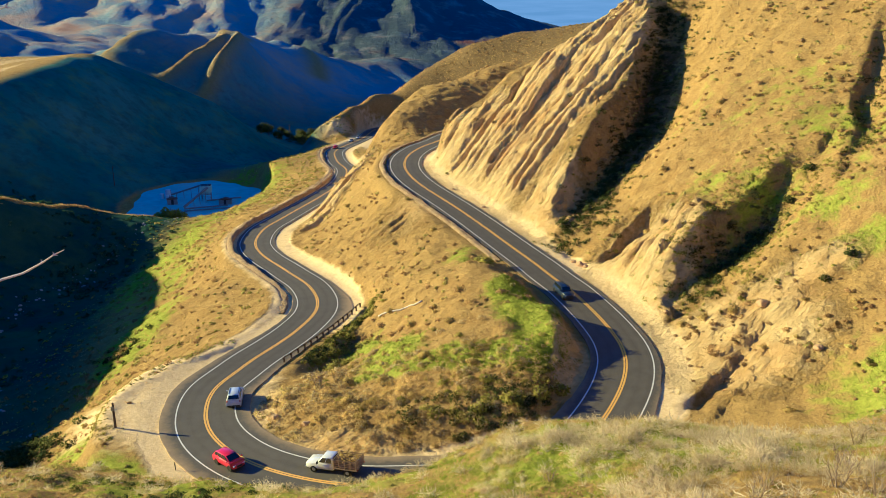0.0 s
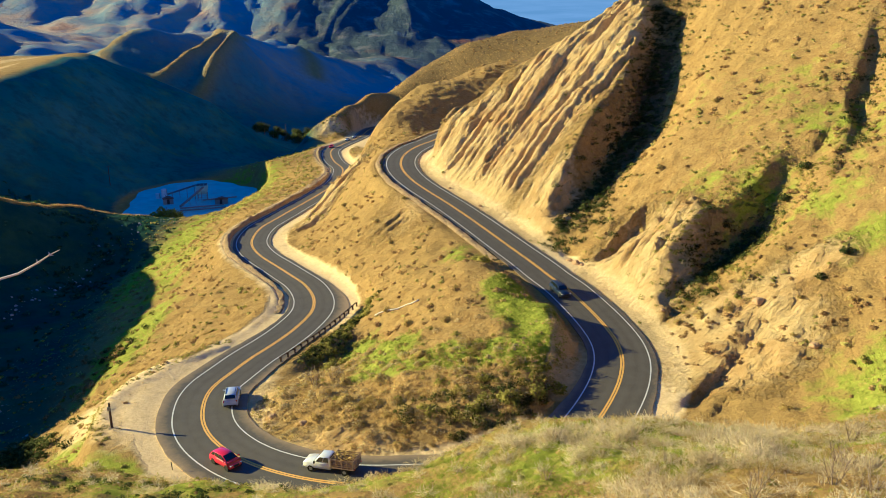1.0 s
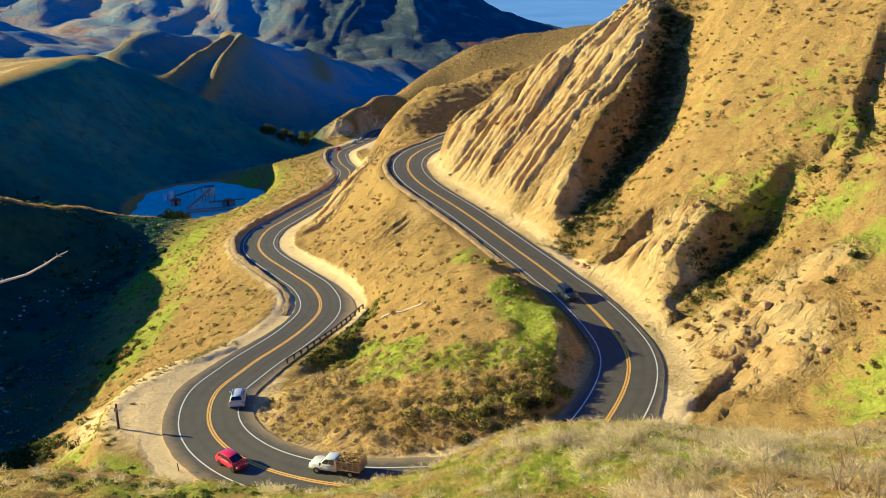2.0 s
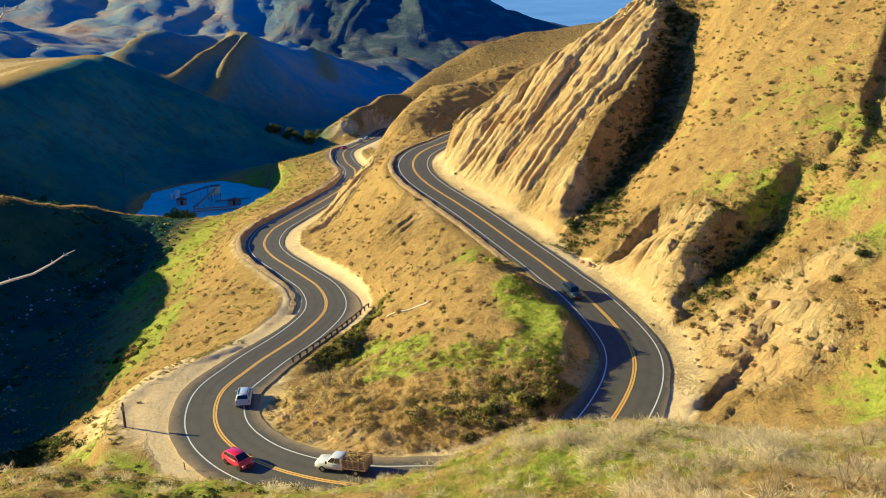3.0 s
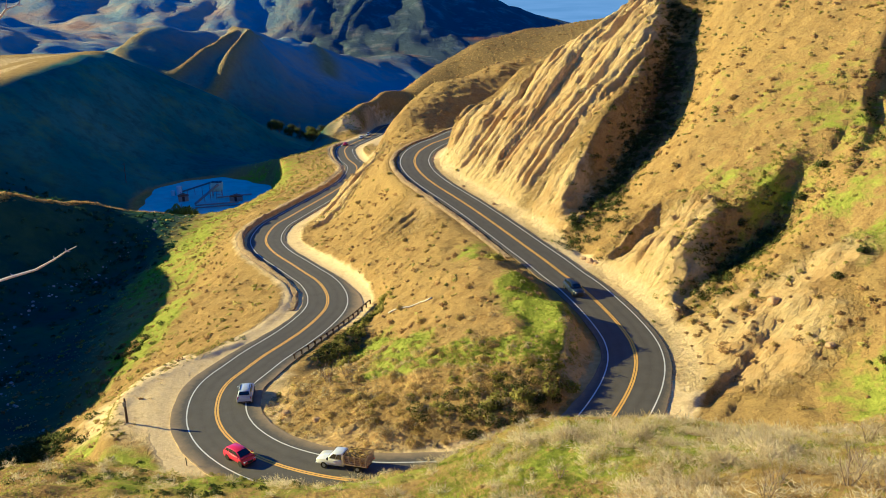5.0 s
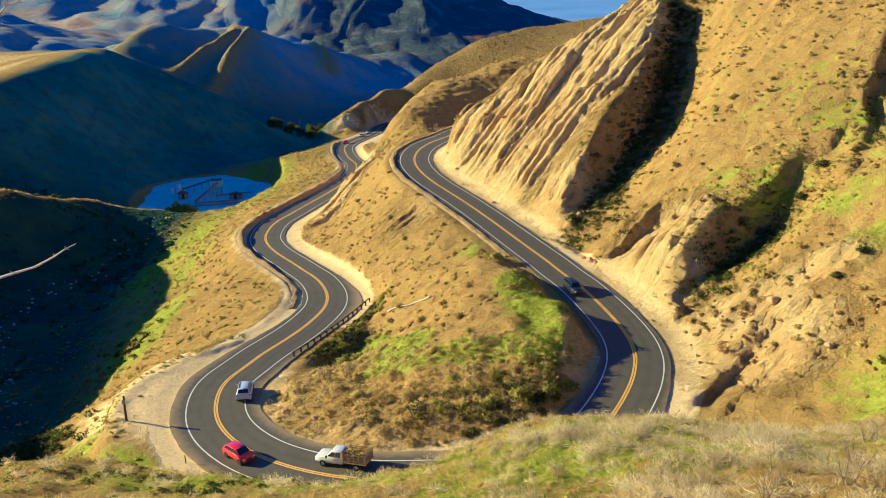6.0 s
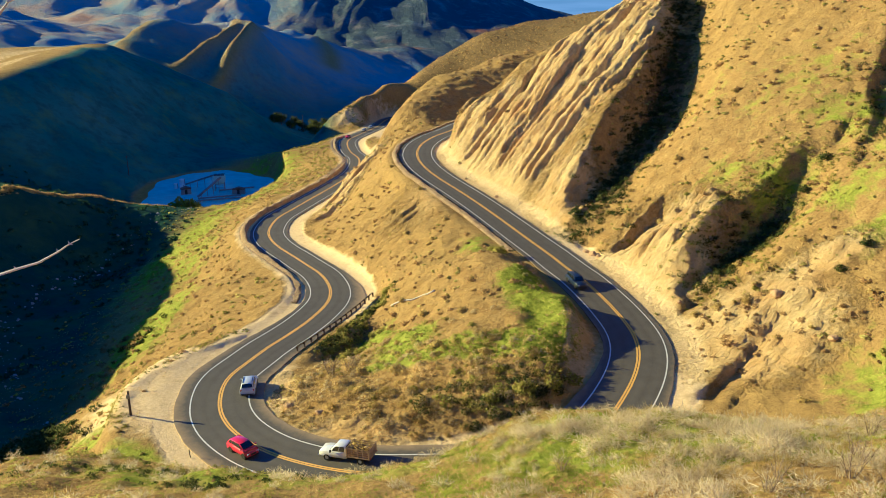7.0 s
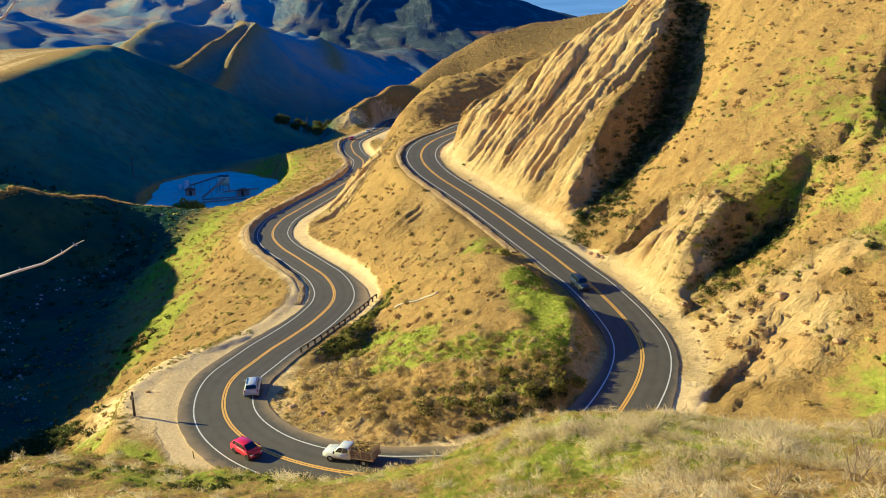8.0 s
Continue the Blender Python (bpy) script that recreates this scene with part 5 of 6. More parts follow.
def bare_shrub(name, label):
    """A leafless shrub: forked stems that thin out upwards."""
    ob = empty(name)
    for k in range(7):
        bm = bmesh.new()
        a = k * 0.9 + rng.uniform(0, 0.4)
        lean = rng.uniform(0.25, 0.75)
        way = Vector((lean * math.cos(a), lean * math.sin(a), 1.0)).normalized()
        base, bend = Vector((0.06 * math.cos(a), 0.06 * math.sin(a), -0.1)), way.orthogonal() * rng.uniform(-0.12, 0.12)
        mid, tip = base + way * 0.5 + bend, base + way * rng.uniform(0.95, 1.25)
        tube(bm, [base, mid, tip], [0.022, 0.014, 0.004], 5)
        for j in range(5):
            f = 0.35 + 0.12 * j
            p = base.lerp(mid, f * 2) if f < 0.5 else mid.lerp(tip, f * 2 - 1)
            q = p + (way + Vector(rng.normal(size=3)) * 0.55).normalized() * rng.uniform(0.25, 0.5)
            r = q + (way * 0.6 + Vector(rng.normal(size=3)) * 0.5).normalized() * 0.2
            tube(bm, [p, q, r], [0.009, 0.006, 0.002], 4)
        part("stem", bm, GREY_TWIG if k % 2 else BARK, ob)
    return tagged(ob, label, "shrub")


p = np.vstack([rng.normal(size=(26, 2)) * [2.6, 1.2] + [-17, 52.5], rng.normal(size=(16, 2)) * [2.5, 1.5] + [-30, 56], rng.normal(size=(22, 2)) * [2.5, 2.0] + [-52, 77]])
stuff("near_brush", bushes(p, sized(len(p), 0.4, 0.95), 150, 0.06), OLIVE, "olive bushes on the near slope", "brush")
# dark leaves also stand in for pockets of shadow on the slope
p = np.vstack([rng.normal(size=(40, 2)) * [2.6, 1.2] + [-9.5, 48.5], rng.normal(size=(24, 2)) * [2.5, 1.2] + [-22, 50]])
stuff("near_brush", bushes(p, sized(len(p), 0.25, 0.6), 120, 0.05), DEEP, "low dark green bushes on the near slope", "brush")
p = rng.normal(size=(95, 2)) * [3.4, 2.8] + [-62, 102]
stuff("slope_foot_brush", bushes(p, sized(len(p), 0.8, 2.2), 150, 0.12), DEEP, "dark green bushes below the turnout's slope", "brush")
p = np.vstack([rng.normal(size=(60, 2)) * [4.5, 4.5] + [38, 101], rng.normal(size=(14, 2)) * [1.5, 1.5] + [36, 105]])
p = p[to_line(p[:, 0], p[:, 1], road)[0] > 8]
stuff("rock_brush", bushes(p, sized(len(p), 0.3, 1.0), 110, 0.10, 0.6), RUSSET, "russet brown bushes clinging to the bare rock", "brush")
p = np.vstack([rng.normal(size=(44, 2)) * [2.0, 4.0] + [-63, 143], rng.normal(size=(16, 2)) * [1.6, 2.0] + [-63.5, 132]])
stuff("creek_bank_brush", bushes(p[:36], sized(36, 0.5, 1.4), 90, 0.13), DEEP, "dark green bushes on the eroded creek bank", "brush")
stuff("creek_bank_brush", bushes(p[36:], sized(len(p) - 36, 0.5, 1.4), 90, 0.13), RUSSET, "russet bushes on the eroded creek bank", "brush")
# more dark bushes, partly in place of shading between the brush
p = np.vstack([rng.normal(size=(40, 2)) * [2.4, 1.1] + [-16, 43.5], rng.normal(size=(36, 2)) * [4.5, 1.5] + [-27, 49]])
stuff("near_brush", bushes(p, sized(len(p), 0.3, 0.75), 120, 0.06), DEEP, "low dark green bushes on the near slope", "brush")
grow(bare_shrub("bare_shrub", "leafless shrub with thin crooked grey twigs"),
     [(15.6, 27.5, 1.2), (13.2, 28.6, 0.9), (17.6, 30.5, 1.1), (12.0, 26.6, 0.9), (18.8, 33.2, 1.0), (9.4, 31.0, 0.8), (-17.2, 99.8, 2.4), (-15.0, 101.5, 1.8), (22.5, 38.5, 1.1), (5.5, 36.0, 0.8), (16.4, 26.2, 1.0)], "bare shrubs")

# ---------------------------------------------------------------- vehicles
def paint(name, c):
    m = Nodes(name, 0.28)
    m.bsdf.inputs["Coat Weight"].default_value = 0.6
    m.bsdf.inputs["Coat Roughness"].default_value = 0.08
    return m.colour(m.mix(m.ramp(m.noise(5.0, 4), 0.3, 0.8), c, tuple(v * 0.88 for v in c)))


def clear_glass(name):
    m = Nodes(name, 0.06)
    m.bsdf.inputs["Specular IOR Level"].default_value = 0.8
    return m.colour((0.012, 0.016, 0.022))


RED, WHITE, NAVY, SILVER = (paint("red_paint", (0.66, 0.008, 0.03)), paint("white_paint", (0.78, 0.78, 0.77)), paint("navy_paint", (0.018, 0.028, 0.06)),
                            paint("silver_paint", (0.60, 0.62, 0.64)))
TINTED = clear_glass("tinted_glass")
RUBBER = plain("tyre_rubber", (0.018, 0.018, 0.018), 0.85)
ALLOY = plain("alloy", (0.55, 0.55, 0.56), 0.35, 0.9)
TRIM = plain("black_trim", (0.02, 0.02, 0.022), 0.55)
LAMP = plain("lamp_glass", (0.75, 0.76, 0.78), 0.12)
TAIL = plain("tail_lamp_glass", (0.35, 0.01, 0.01), 0.2)


def loft(sections):
    """A closed body through rings of points, front to back."""
    bm = bmesh.new()
    rings = [[bm.verts.new(p) for p in s] for s in sections]
    n = len(rings[0])
    for a, b in zip(rings, rings[1:]):
        for k in range(n):
            bm.faces.new((a[k], a[(k + 1) % n], b[(k + 1) % n], b[k]))
    bm.faces.new(rings[0][::-1])
    bm.faces.new(rings[-1])
    bmesh.ops.recalc_face_normals(bm, faces=bm.faces)
    return bm


def box(x0, x1, y0, y1, z0, z1, bevel=0.0):
    bm = bmesh.new()
    bmesh.ops.create_cube(bm, size=1.0, matrix=Matrix.Translation(((x0 + x1) / 2, (y0 + y1) / 2, (z0 + z1) / 2)) @ Matrix.Diagonal((x1 - x0, y1 - y0, z1 - z0, 1)))
    if bevel:
        bmesh.ops.bevel(bm, geom=bm.edges[:], offset=bevel, segments=2, affect="EDGES")
    return bm


def quad(points, thick=0.012):
    """A thin pane through four corners, given a little depth."""
    p = [Vector(q) for q in points]
    n = (p[1] - p[0]).cross(p[2] - p[0]).normalized() * thick
    bm = bmesh.new()
    a, b = [bm.verts.new(q) for q in p], [bm.verts.new(q + n) for q in p]
    bm.faces.new(a[::-1])
    bm.faces.new(b)
    for k in range(4):
        bm.faces.new((a[k], a[(k + 1) % 4], b[(k + 1) % 4], b[k]))
    bmesh.ops.recalc_face_normals(bm, faces=bm.faces)
    return bm


def soften(bm, offset):
    """Rounds off the hard edges of a body."""
    sharp = [e for e in bm.edges if len(e.link_faces) == 2 and e.calc_face_angle(0) > 0.35]
    bmesh.ops.bevel(bm, geom=sharp, offset=offset, segments=2, affect="EDGES", clamp_overlap=True)
    return bm


def hull_ring(x, w, zb, zt):
    half = [(w * 0.86, zb), (w * 0.99, zb + 0.16 * (zt - zb)), (w, zb + 0.5 * (zt - zb)), (w * 0.975, zt - 0.14 * (zt - zb)), (w * 0.90, zt)]
    return [(x, y, z) for y, z in half] + [(x, -y, z) for y, z in half[::-1]]


def wheel(ob, x, y, r):
    s = 1 if y > 0 else -1
    hub = empty("wheel", pose(x, y, r))
    hub.parent = ob
    bm = bmesh.new()
    prof = [(r * 0.62, 0.11), (r * 0.92, 0.115), (r, 0.08), (r, -0.08), (r * 0.92, -0.115), (r * 0.62, -0.11)]
    n = 20
    rings = [[bm.verts.new((q * math.cos(a), d, q * math.sin(a))) for q, d in prof] for a in (2 * math.pi * k / n for k in range(n))]
    for k in range(n):
        for j in range(len(prof) - 1):
            bm.faces.new((rings[k][j], rings[k][j + 1], rings[(k + 1) % n][j + 1], rings[(k + 1) % n][j]))
    bmesh.ops.recalc_face_normals(bm, faces=bm.faces)
    part("tyre", bm, RUBBER, hub)
    bm = bmesh.new()
    bmesh.ops.create_cone(bm, cap_ends=True, segments=20, radius1=r * 0.62, radius2=r * 0.5, depth=0.16, matrix=Matrix.Rotation(radians(-90 * s), 4, "X") @ Matrix.Translation((0, 0, 0.02)))
    part("rim", bm, ALLOY, hub)


def car(name, label, coat, L, W, H, belt, hood, rows, r=0.36, rails=False, category="car"):
    """rows: along the length from the nose, windscreen foot, roof front, roof back, tail-window foot (fractions of L from the front)."""
    ob = empty(name)
    front, w, gap = L / 2, W / 2, 0.27
    foot, roof0, roof1, tail = [front - f * L for f in rows]
    body = [(front, 0.70, 0.34, hood - 0.22), (front - 0.08, 0.84, gap, hood - 0.09), (front - 0.5, 0.97, gap - 0.02, hood), (foot + 0.35, 1.0, gap - 0.03, hood + 0.10), (foot, 1.0, gap - 0.03, belt),
            ((foot + tail) / 2, 1.0, gap - 0.03, belt + 0.03), (tail, 1.0, gap - 0.02, belt + 0.05), (-front + 0.12, 0.95, gap + 0.02, belt + 0.02), (-front, 0.84, 0.36, belt - 0.10)]
    part("body", soften(loft([hull_ring(x, w * k, zb, zt) for x, k, zb, zt in body]), 0.045), coat, ob, smooth_shade=True)
    b, t = w * 0.88, w * 0.71
    zb, zt = belt - 0.02, H
    cab = [[(foot, b, zb), (foot, -b, zb), (tail, -b, zb + 0.05), (tail, b, zb + 0.05)],
           [(roof0 + 0.06, t + 0.03, zt - 0.07), (roof0 + 0.06, -t - 0.03, zt - 0.07), (roof1 - 0.06, -t - 0.03, zt - 0.07), (roof1 - 0.06, t + 0.03, zt - 0.07)],
           [(roof0 - 0.12, t - 0.07, zt), (roof0 - 0.12, -t + 0.07, zt), (roof1 + 0.12, -t + 0.07, zt), (roof1 + 0.12, t - 0.07, zt)]]
    part("roof", soften(loft(cab), 0.035), coat, ob, smooth_shade=True)

    def on(u, v, face):
        """A place on the cabin's side, screen or tail window: u along, v up."""
        lo, hi = cab[0], cab[1]
        edges = {"side": (0, 3), "other": (1, 2), "screen": (0, 1), "tail": (3, 2)}[face]
        p = Vector(lo[edges[0]]).lerp(Vector(lo[edges[1]]), u)
        q = Vector(hi[edges[0]]).lerp(Vector(hi[edges[1]]), u)
        return p.lerp(q, v)

    def pane(name, face, u0, u1, v0=0.16, v1=0.93):
        pts = [on(u0, v0, face), on(u1, v0, face), on(u1, v1, face), on(u0, v1, face)]
        c = sum(pts, Vector()) / 4
        n = (pts[1] - pts[0]).cross(pts[2] - pts[0])
        if n.dot(c - Vector((0, 0, belt))) < 0:
            pts = pts[::-1]
        n = (pts[1] - pts[0]).cross(pts[2] - pts[0]).normalized()
        part(name, quad([p + n * 0.002 for p in pts]), TINTED, ob)

    pane("windscreen", "screen", 0.06, 0.94)
    pane("rear_window", "tail", 0.08, 0.92, 0.22)
    for face in ("side", "other"):
        pane("side_window", face, 0.10, 0.40)
        pane("side_window", face, 0.43, 0.70)
        pane("side_window", face, 0.73, 0.93)
    for sx in (1, -1):
        for sy in (1, -1):
            x = front * 0.62 * sx + (0.02 if sx > 0 else -0.0)
            part("wheel_arch", loft([[(x + (r + 0.06) * math.cos(a), y, r + (r + 0.06) * math.sin(a)) for a in (math.pi * 2 * k / 18 for k in range(18))] for y in (sy * (w - 0.25), sy * (w + 0.004))]), TRIM, ob)
            wheel(ob, x, sy * (w - 0.10), r)
    for sy in (1, -1):
        part("headlight", box(front - 0.22, front - 0.03, sy * w * 0.66 - 0.17, sy * w * 0.66 + 0.17, hood - 0.27, hood - 0.12, 0.02), LAMP, ob)
        part("tail_light", box(-front + 0.005, -front + 0.2, sy * w * 0.80 - 0.10, sy * w * 0.80 + 0.10, belt - 0.32, belt - 0.03, 0.02), TAIL, ob)
        part("mirror", box(foot - 0.42, foot - 0.22, sy * (w + 0.11) - 0.12, sy * (w + 0.11) + 0.12, belt + 0.02, belt + 0.17, 0.03), coat, ob)
        if rails:
            part("roof_rail", box(roof1 + 0.2, roof0 - 0.25, sy * (t - 0.10) - 0.025, sy * (t - 0.10) + 0.025, zt - 0.01, zt + 0.07, 0.01), TRIM, ob)
    part("grille", box(front - 0.09, front + 0.012, -w * 0.42, w * 0.42, 0.46, hood - 0.2, 0.02), TRIM, ob)
    part("bumper", box(front - 0.2, front + 0.03, -w * 0.78, w * 0.78, 0.28, 0.46, 0.04), TRIM, ob)
    part("bumper", box(-front - 0.03, -front + 0.2, -w * 0.84, w * 0.84, 0.32, 0.52, 0.04), TRIM, ob)
    return tagged(ob, label, category)


def stake_truck():
    """A crew-cab pickup with a flat bed and slatted wooden sides."""
    ob = empty("stake_truck")
    w = 1.0
    secs = [(3.05, 0.80, 0.48, 0.98), (2.95, 0.92, 0.40, 1.08), (2.3, 1.0, 0.40, 1.16), (1.75, 1.0, 0.42, 1.20), (0.6, 1.0, 0.42, 1.22), (-0.35, 0.99, 0.42, 1.22)]
    part("body", soften(loft([hull_ring(x, w * k, zb, zt) for x, k, zb, zt in secs]), 0.04), WHITE, ob, smooth_shade=True)
    cab = [[(1.75, 0.9, 1.18), (1.75, -0.9, 1.18), (-0.35, -0.9, 1.2), (-0.35, 0.9, 1.2)],
           [(1.05, 0.76, 1.86), (1.05, -0.76, 1.86), (-0.25, -0.76, 1.86), (-0.25, 0.76, 1.86)],
           [(0.9, 0.66, 1.93), (0.9, -0.66, 1.93), (-0.12, -0.66, 1.93), (-0.12, 0.66, 1.93)]]
    part("roof", soften(loft(cab), 0.03), WHITE, ob, smooth_shade=True)

    def mid(a, b, c, d, u, v):
        return Vector(a).lerp(Vector(b), u).lerp(Vector(c).lerp(Vector(d), u), v)

    def pane(name, i, j, u0, u1):
        pts = [mid(cab[0][i], cab[0][j], cab[1][i], cab[1][j], u, v) for u, v in ((u0, 0.15), (u1, 0.15), (u1, 0.92), (u0, 0.92))]
        n = (pts[1] - pts[0]).cross(pts[2] - pts[0])
        if n.dot(sum(pts, Vector()) / 4 - Vector((0.6, 0, 1.2))) < 0:
            pts = pts[::-1]
        n = (pts[1] - pts[0]).cross(pts[2] - pts[0]).normalized()
        part(name, quad([p + n * 0.002 for p in pts]), TINTED, ob)

    pane("windscreen", 0, 1, 0.06, 0.94)
    pane("rear_window", 3, 2, 0.1, 0.9)
    for i, j in ((0, 3), (1, 2)):
        pane("side_window", i, j, 0.12, 0.5)
        pane("side_window", i, j, 0.55, 0.9)
    part("chassis", box(-3.2, -0.3, -0.45, 0.45, 0.5, 0.78), TRIM, ob)
    part("bed", box(-3.3, -0.45, -1.08, 1.08, 0.80, 0.95, 0.01), PLANK, ob, "worn wooden flat bed")
    for sy in (1, -1):
        for k in range(5):
            x = -0.55 - 0.66 * k
            part("stake", box(x - 0.05, x + 0.05, sy * 1.05 - 0.04, sy * 1.05 + 0.04, 0.95, 1.95), PLANK, ob)
        for k in range(4):
            part("slat", box(-3.28, -0.47, sy * 1.0 - 0.012, sy * 1.0 + 0.012, 1.06 + 0.23 * k, 1.21 + 0.23 * k), PLANK, ob)
        for x in (2.05, -2.05):
            wheel(ob, x, sy * 0.92, 0.39)
        part("headlight", box(2.86, 3.04, sy * 0.68 - 0.16, sy * 0.68 + 0.16, 0.78, 0.96, 0.02), LAMP, ob)
        part("mirror", box(1.35, 1.5, sy * 1.16 - 0.12, sy * 1.16 + 0.12, 1.22, 1.5, 0.02), TRIM, ob)
        part("tail_light", box(-3.33, -3.27, sy * 0.9 - 0.1, sy * 0.9 + 0.1, 0.82, 0.93), TAIL, ob)
    for k in range(4):
        part("slat", box(-0.52, -0.48, -1.0, 1.0, 1.06 + 0.23 * k, 1.21 + 0.23 * k), PLANK, ob)
        part("slat", box(-3.27, -3.23, -1.0, 1.0, 1.06 + 0.23 * k, 1.21 + 0.23 * k), PLANK, ob)
    part("grille", box(2.96, 3.07, -0.5, 0.5, 0.62, 0.95, 0.02), TRIM, ob)
    part("bumper", box(2.9, 3.16, -0.92, 0.92, 0.42, 0.62, 0.04), ALLOY, ob)
    return tagged(ob, "white crew-cab pickup truck with slatted wooden stake bed", "truck")


PLANK = plain("weathered_plank", (0.34, 0.24, 0.12), 0.85, vary=0.35, scale=5)


def on_road(s, offset, forward=True):
    """The pose of a vehicle on the road, s metres along it."""
    i = int(np.searchsorted(road_s, s))
    p = road[i, :2] + offset * left[i]
    way = run[i] if forward else -run[i]
    tilt = math.atan(0.05695) * (1 if forward else -1)
    return pose(p[0], p[1], road[i, 2] + 0.005, 0, math.degrees(tilt), math.degrees(math.atan2(way[1], way[0])))


v = car("suv", "silver white sport utility vehicle driving along the road", SILVER, 5.0, 2.0, 1.84, 1.13, 1.08, (0.27, 0.40, 0.90, 0.975), 0.39, True)
v.matrix_basis = on_road(223.5, -3.7)
v = car("hatchback", "glossy red hatchback car driving along the road", RED, 4.15, 1.80, 1.56, 1.00, 0.90, (0.17, 0.42, 0.86, 0.985), 0.33)
v.matrix_basis = on_road(205.7, 1.7, False)
v = car("suv", "dark navy sport utility vehicle driving along the road", NAVY, 4.8, 1.94, 1.74, 1.08, 1.02, (0.26, 0.40, 0.88, 0.97), 0.37, True)
v.matrix_basis = on_road(117.2, -2.0)
truck = stake_truck()
truck.matrix_basis = on_road(193.3, -2.5)


def truck_load():
    """Cut branches and junk heaped on the truck's bed."""
    ob = empty("branch_load", truck.matrix_basis @ pose(-1.88, 0, 0.95))
    n = 260
    c = np.c_[rng.uniform(-1.2, 1.2, n), rng.uniform(-0.85, 0.85, n), rng.uniform(0.1, 1.3, n)]
    tagged(new("brush", poly_mesh("brush", leaf_faces(c, rng.uniform(0.08, 0.2, n)), BROWN_BRUSH)), kind="stuff").parent = ob
    for k in range(9):
        bm = bmesh.new()
        a = Vector((rng.uniform(-1.2, 0.2), rng.uniform(-0.8, 0.8), rng.uniform(0.05, 0.95)))
        b = a + Vector((rng.uniform(0.6, 1.1), rng.uniform(-0.3, 0.3), rng.uniform(0.1, 0.5)))
        tube(bm, [a, a.lerp(b, 0.5) + Vector((0, 0, 0.05)), b], [0.06, 0.05, 0.03], 6)
        part("branch", bm, BARK, ob)
    part("crate", box(-1.1, -0.3, -0.7, 0.1, 0.0, 0.62, 0.02), PLANK, ob)
    return tagged(ob, "brown heap of cut branches on the truck bed", "load")


truck_load()

# cars far along the road
for x, y, coat, label, turn in ((-51, 399.0, RED, "small dark red car far along the road", 60), (-47.8, 431.0, WHITE, "small white car far along the road", 40), (-45.6, 446.0, SILVER, "small silver car far along the road", 40)):
    v = car("car", label, coat, 4.5, 1.84, 1.48, 0.98, 0.92, (0.27, 0.44, 0.80, 0.95), 0.33)
    i = int(np.hypot(road[:, 0] - x, road[:, 1] - y).argmin())
    off = 1.9
    p = road[i, :2] + off * left[i]
    v.matrix_basis = pose(p[0], p[1], road[i, 2] + 0.005 if off > -4 else max(float(height(p[0], p[1])[0]), road[i, 2] - 0.1), 0, 0, math.degrees(math.atan2(-run[i, 1], -run[i, 0])))

# ---------------------------------------------------------------- roadside furniture
STEEL = plain("galvanised_steel", (0.30, 0.29, 0.27), 0.55, 0.7, vary=0.3, scale=4)
TIMBER = plain("dark_timber", (0.085, 0.055, 0.035), 0.9, vary=0.35, scale=5)
CONCRETE = plain("old_concrete", (0.42, 0.62, 0.57), 0.9, vary=0.35, scale=0.25)
RUST = plain("rusty_steel", (0.16, 0.09, 0.05), 0.75, 0.3, vary=0.35, scale=3)


def guardrail(a, b, count):
    """A corrugated rail on timber posts between two places in plan."""
    a, b = Vector((*a, 0)), Vector((*b, 0))
    ob = empty("guardrail", pose(a.x, a.y, 0))
    way = (b - a).normalized()
    across = Vector((way.y, -way.x, 0))
    tops = []
    for k in range(count):
        p = a.lerp(b, k / (count - 1)) + across * (0.5 * math.sin(math.pi * k / (count - 1)))
        i = int(np.hypot(road[:, 0] - p.x, road[:, 1] - p.y).argmin())
        z = float(road[i, 2])
        g = float(height(p.x, p.y)[0])
        q = p - a
        bm = box(-0.1, 0.1, -0.1, 0.1, min(g, z) - 0.5, z + 0.82, 0.012)
        bmesh.ops.transform(bm, verts=bm.verts, matrix=Matrix.Translation((q.x, q.y, 0)) @ Matrix.Rotation(math.atan2(way.y, way.x), 4, "Z"))
        part("post", bm, TIMBER, ob)
        bm = box(-0.08, 0.08, -0.22, 0.0, z + 0.45, z + 0.80, 0.01)
        bmesh.ops.transform(bm, verts=bm.verts, matrix=Matrix.Translation((q.x, q.y, 0)) @ Matrix.Rotation(math.atan2(way.y, way.x) + math.pi, 4, "Z"))
        part("spacer", bm, TIMBER, ob)
        tops.append((q - across * 0.26, z))
    bm = bmesh.new()
    prof = [(0.0, 0.46), (0.05, 0.50), (0.05, 0.56), (0.0, 0.61), (0.05, 0.66), (0.05, 0.72), (0.0, 0.77)]
    rows = [[bm.verts.new((p.x - across.x * d, p.y - across.y * d, z + h)) for d, h in prof] for p, z in tops]
    for r0, r1 in zip(rows, rows[1:]):
        for j in range(len(prof) - 1):
            bm.faces.new((r0[j], r1[j], r1[j + 1], r0[j + 1]))
    rail = part("rail", bm, STEEL, ob, "corrugated steel rail", True)
    m = rail.modifiers.new("thickness", "SOLIDIFY")
    m.thickness = 0.008
    return tagged(ob, "corrugated steel guardrail on dark timber posts", "guardrail")


guardrail((-24.3, 112.0), (-15.4, 139.0), 15)


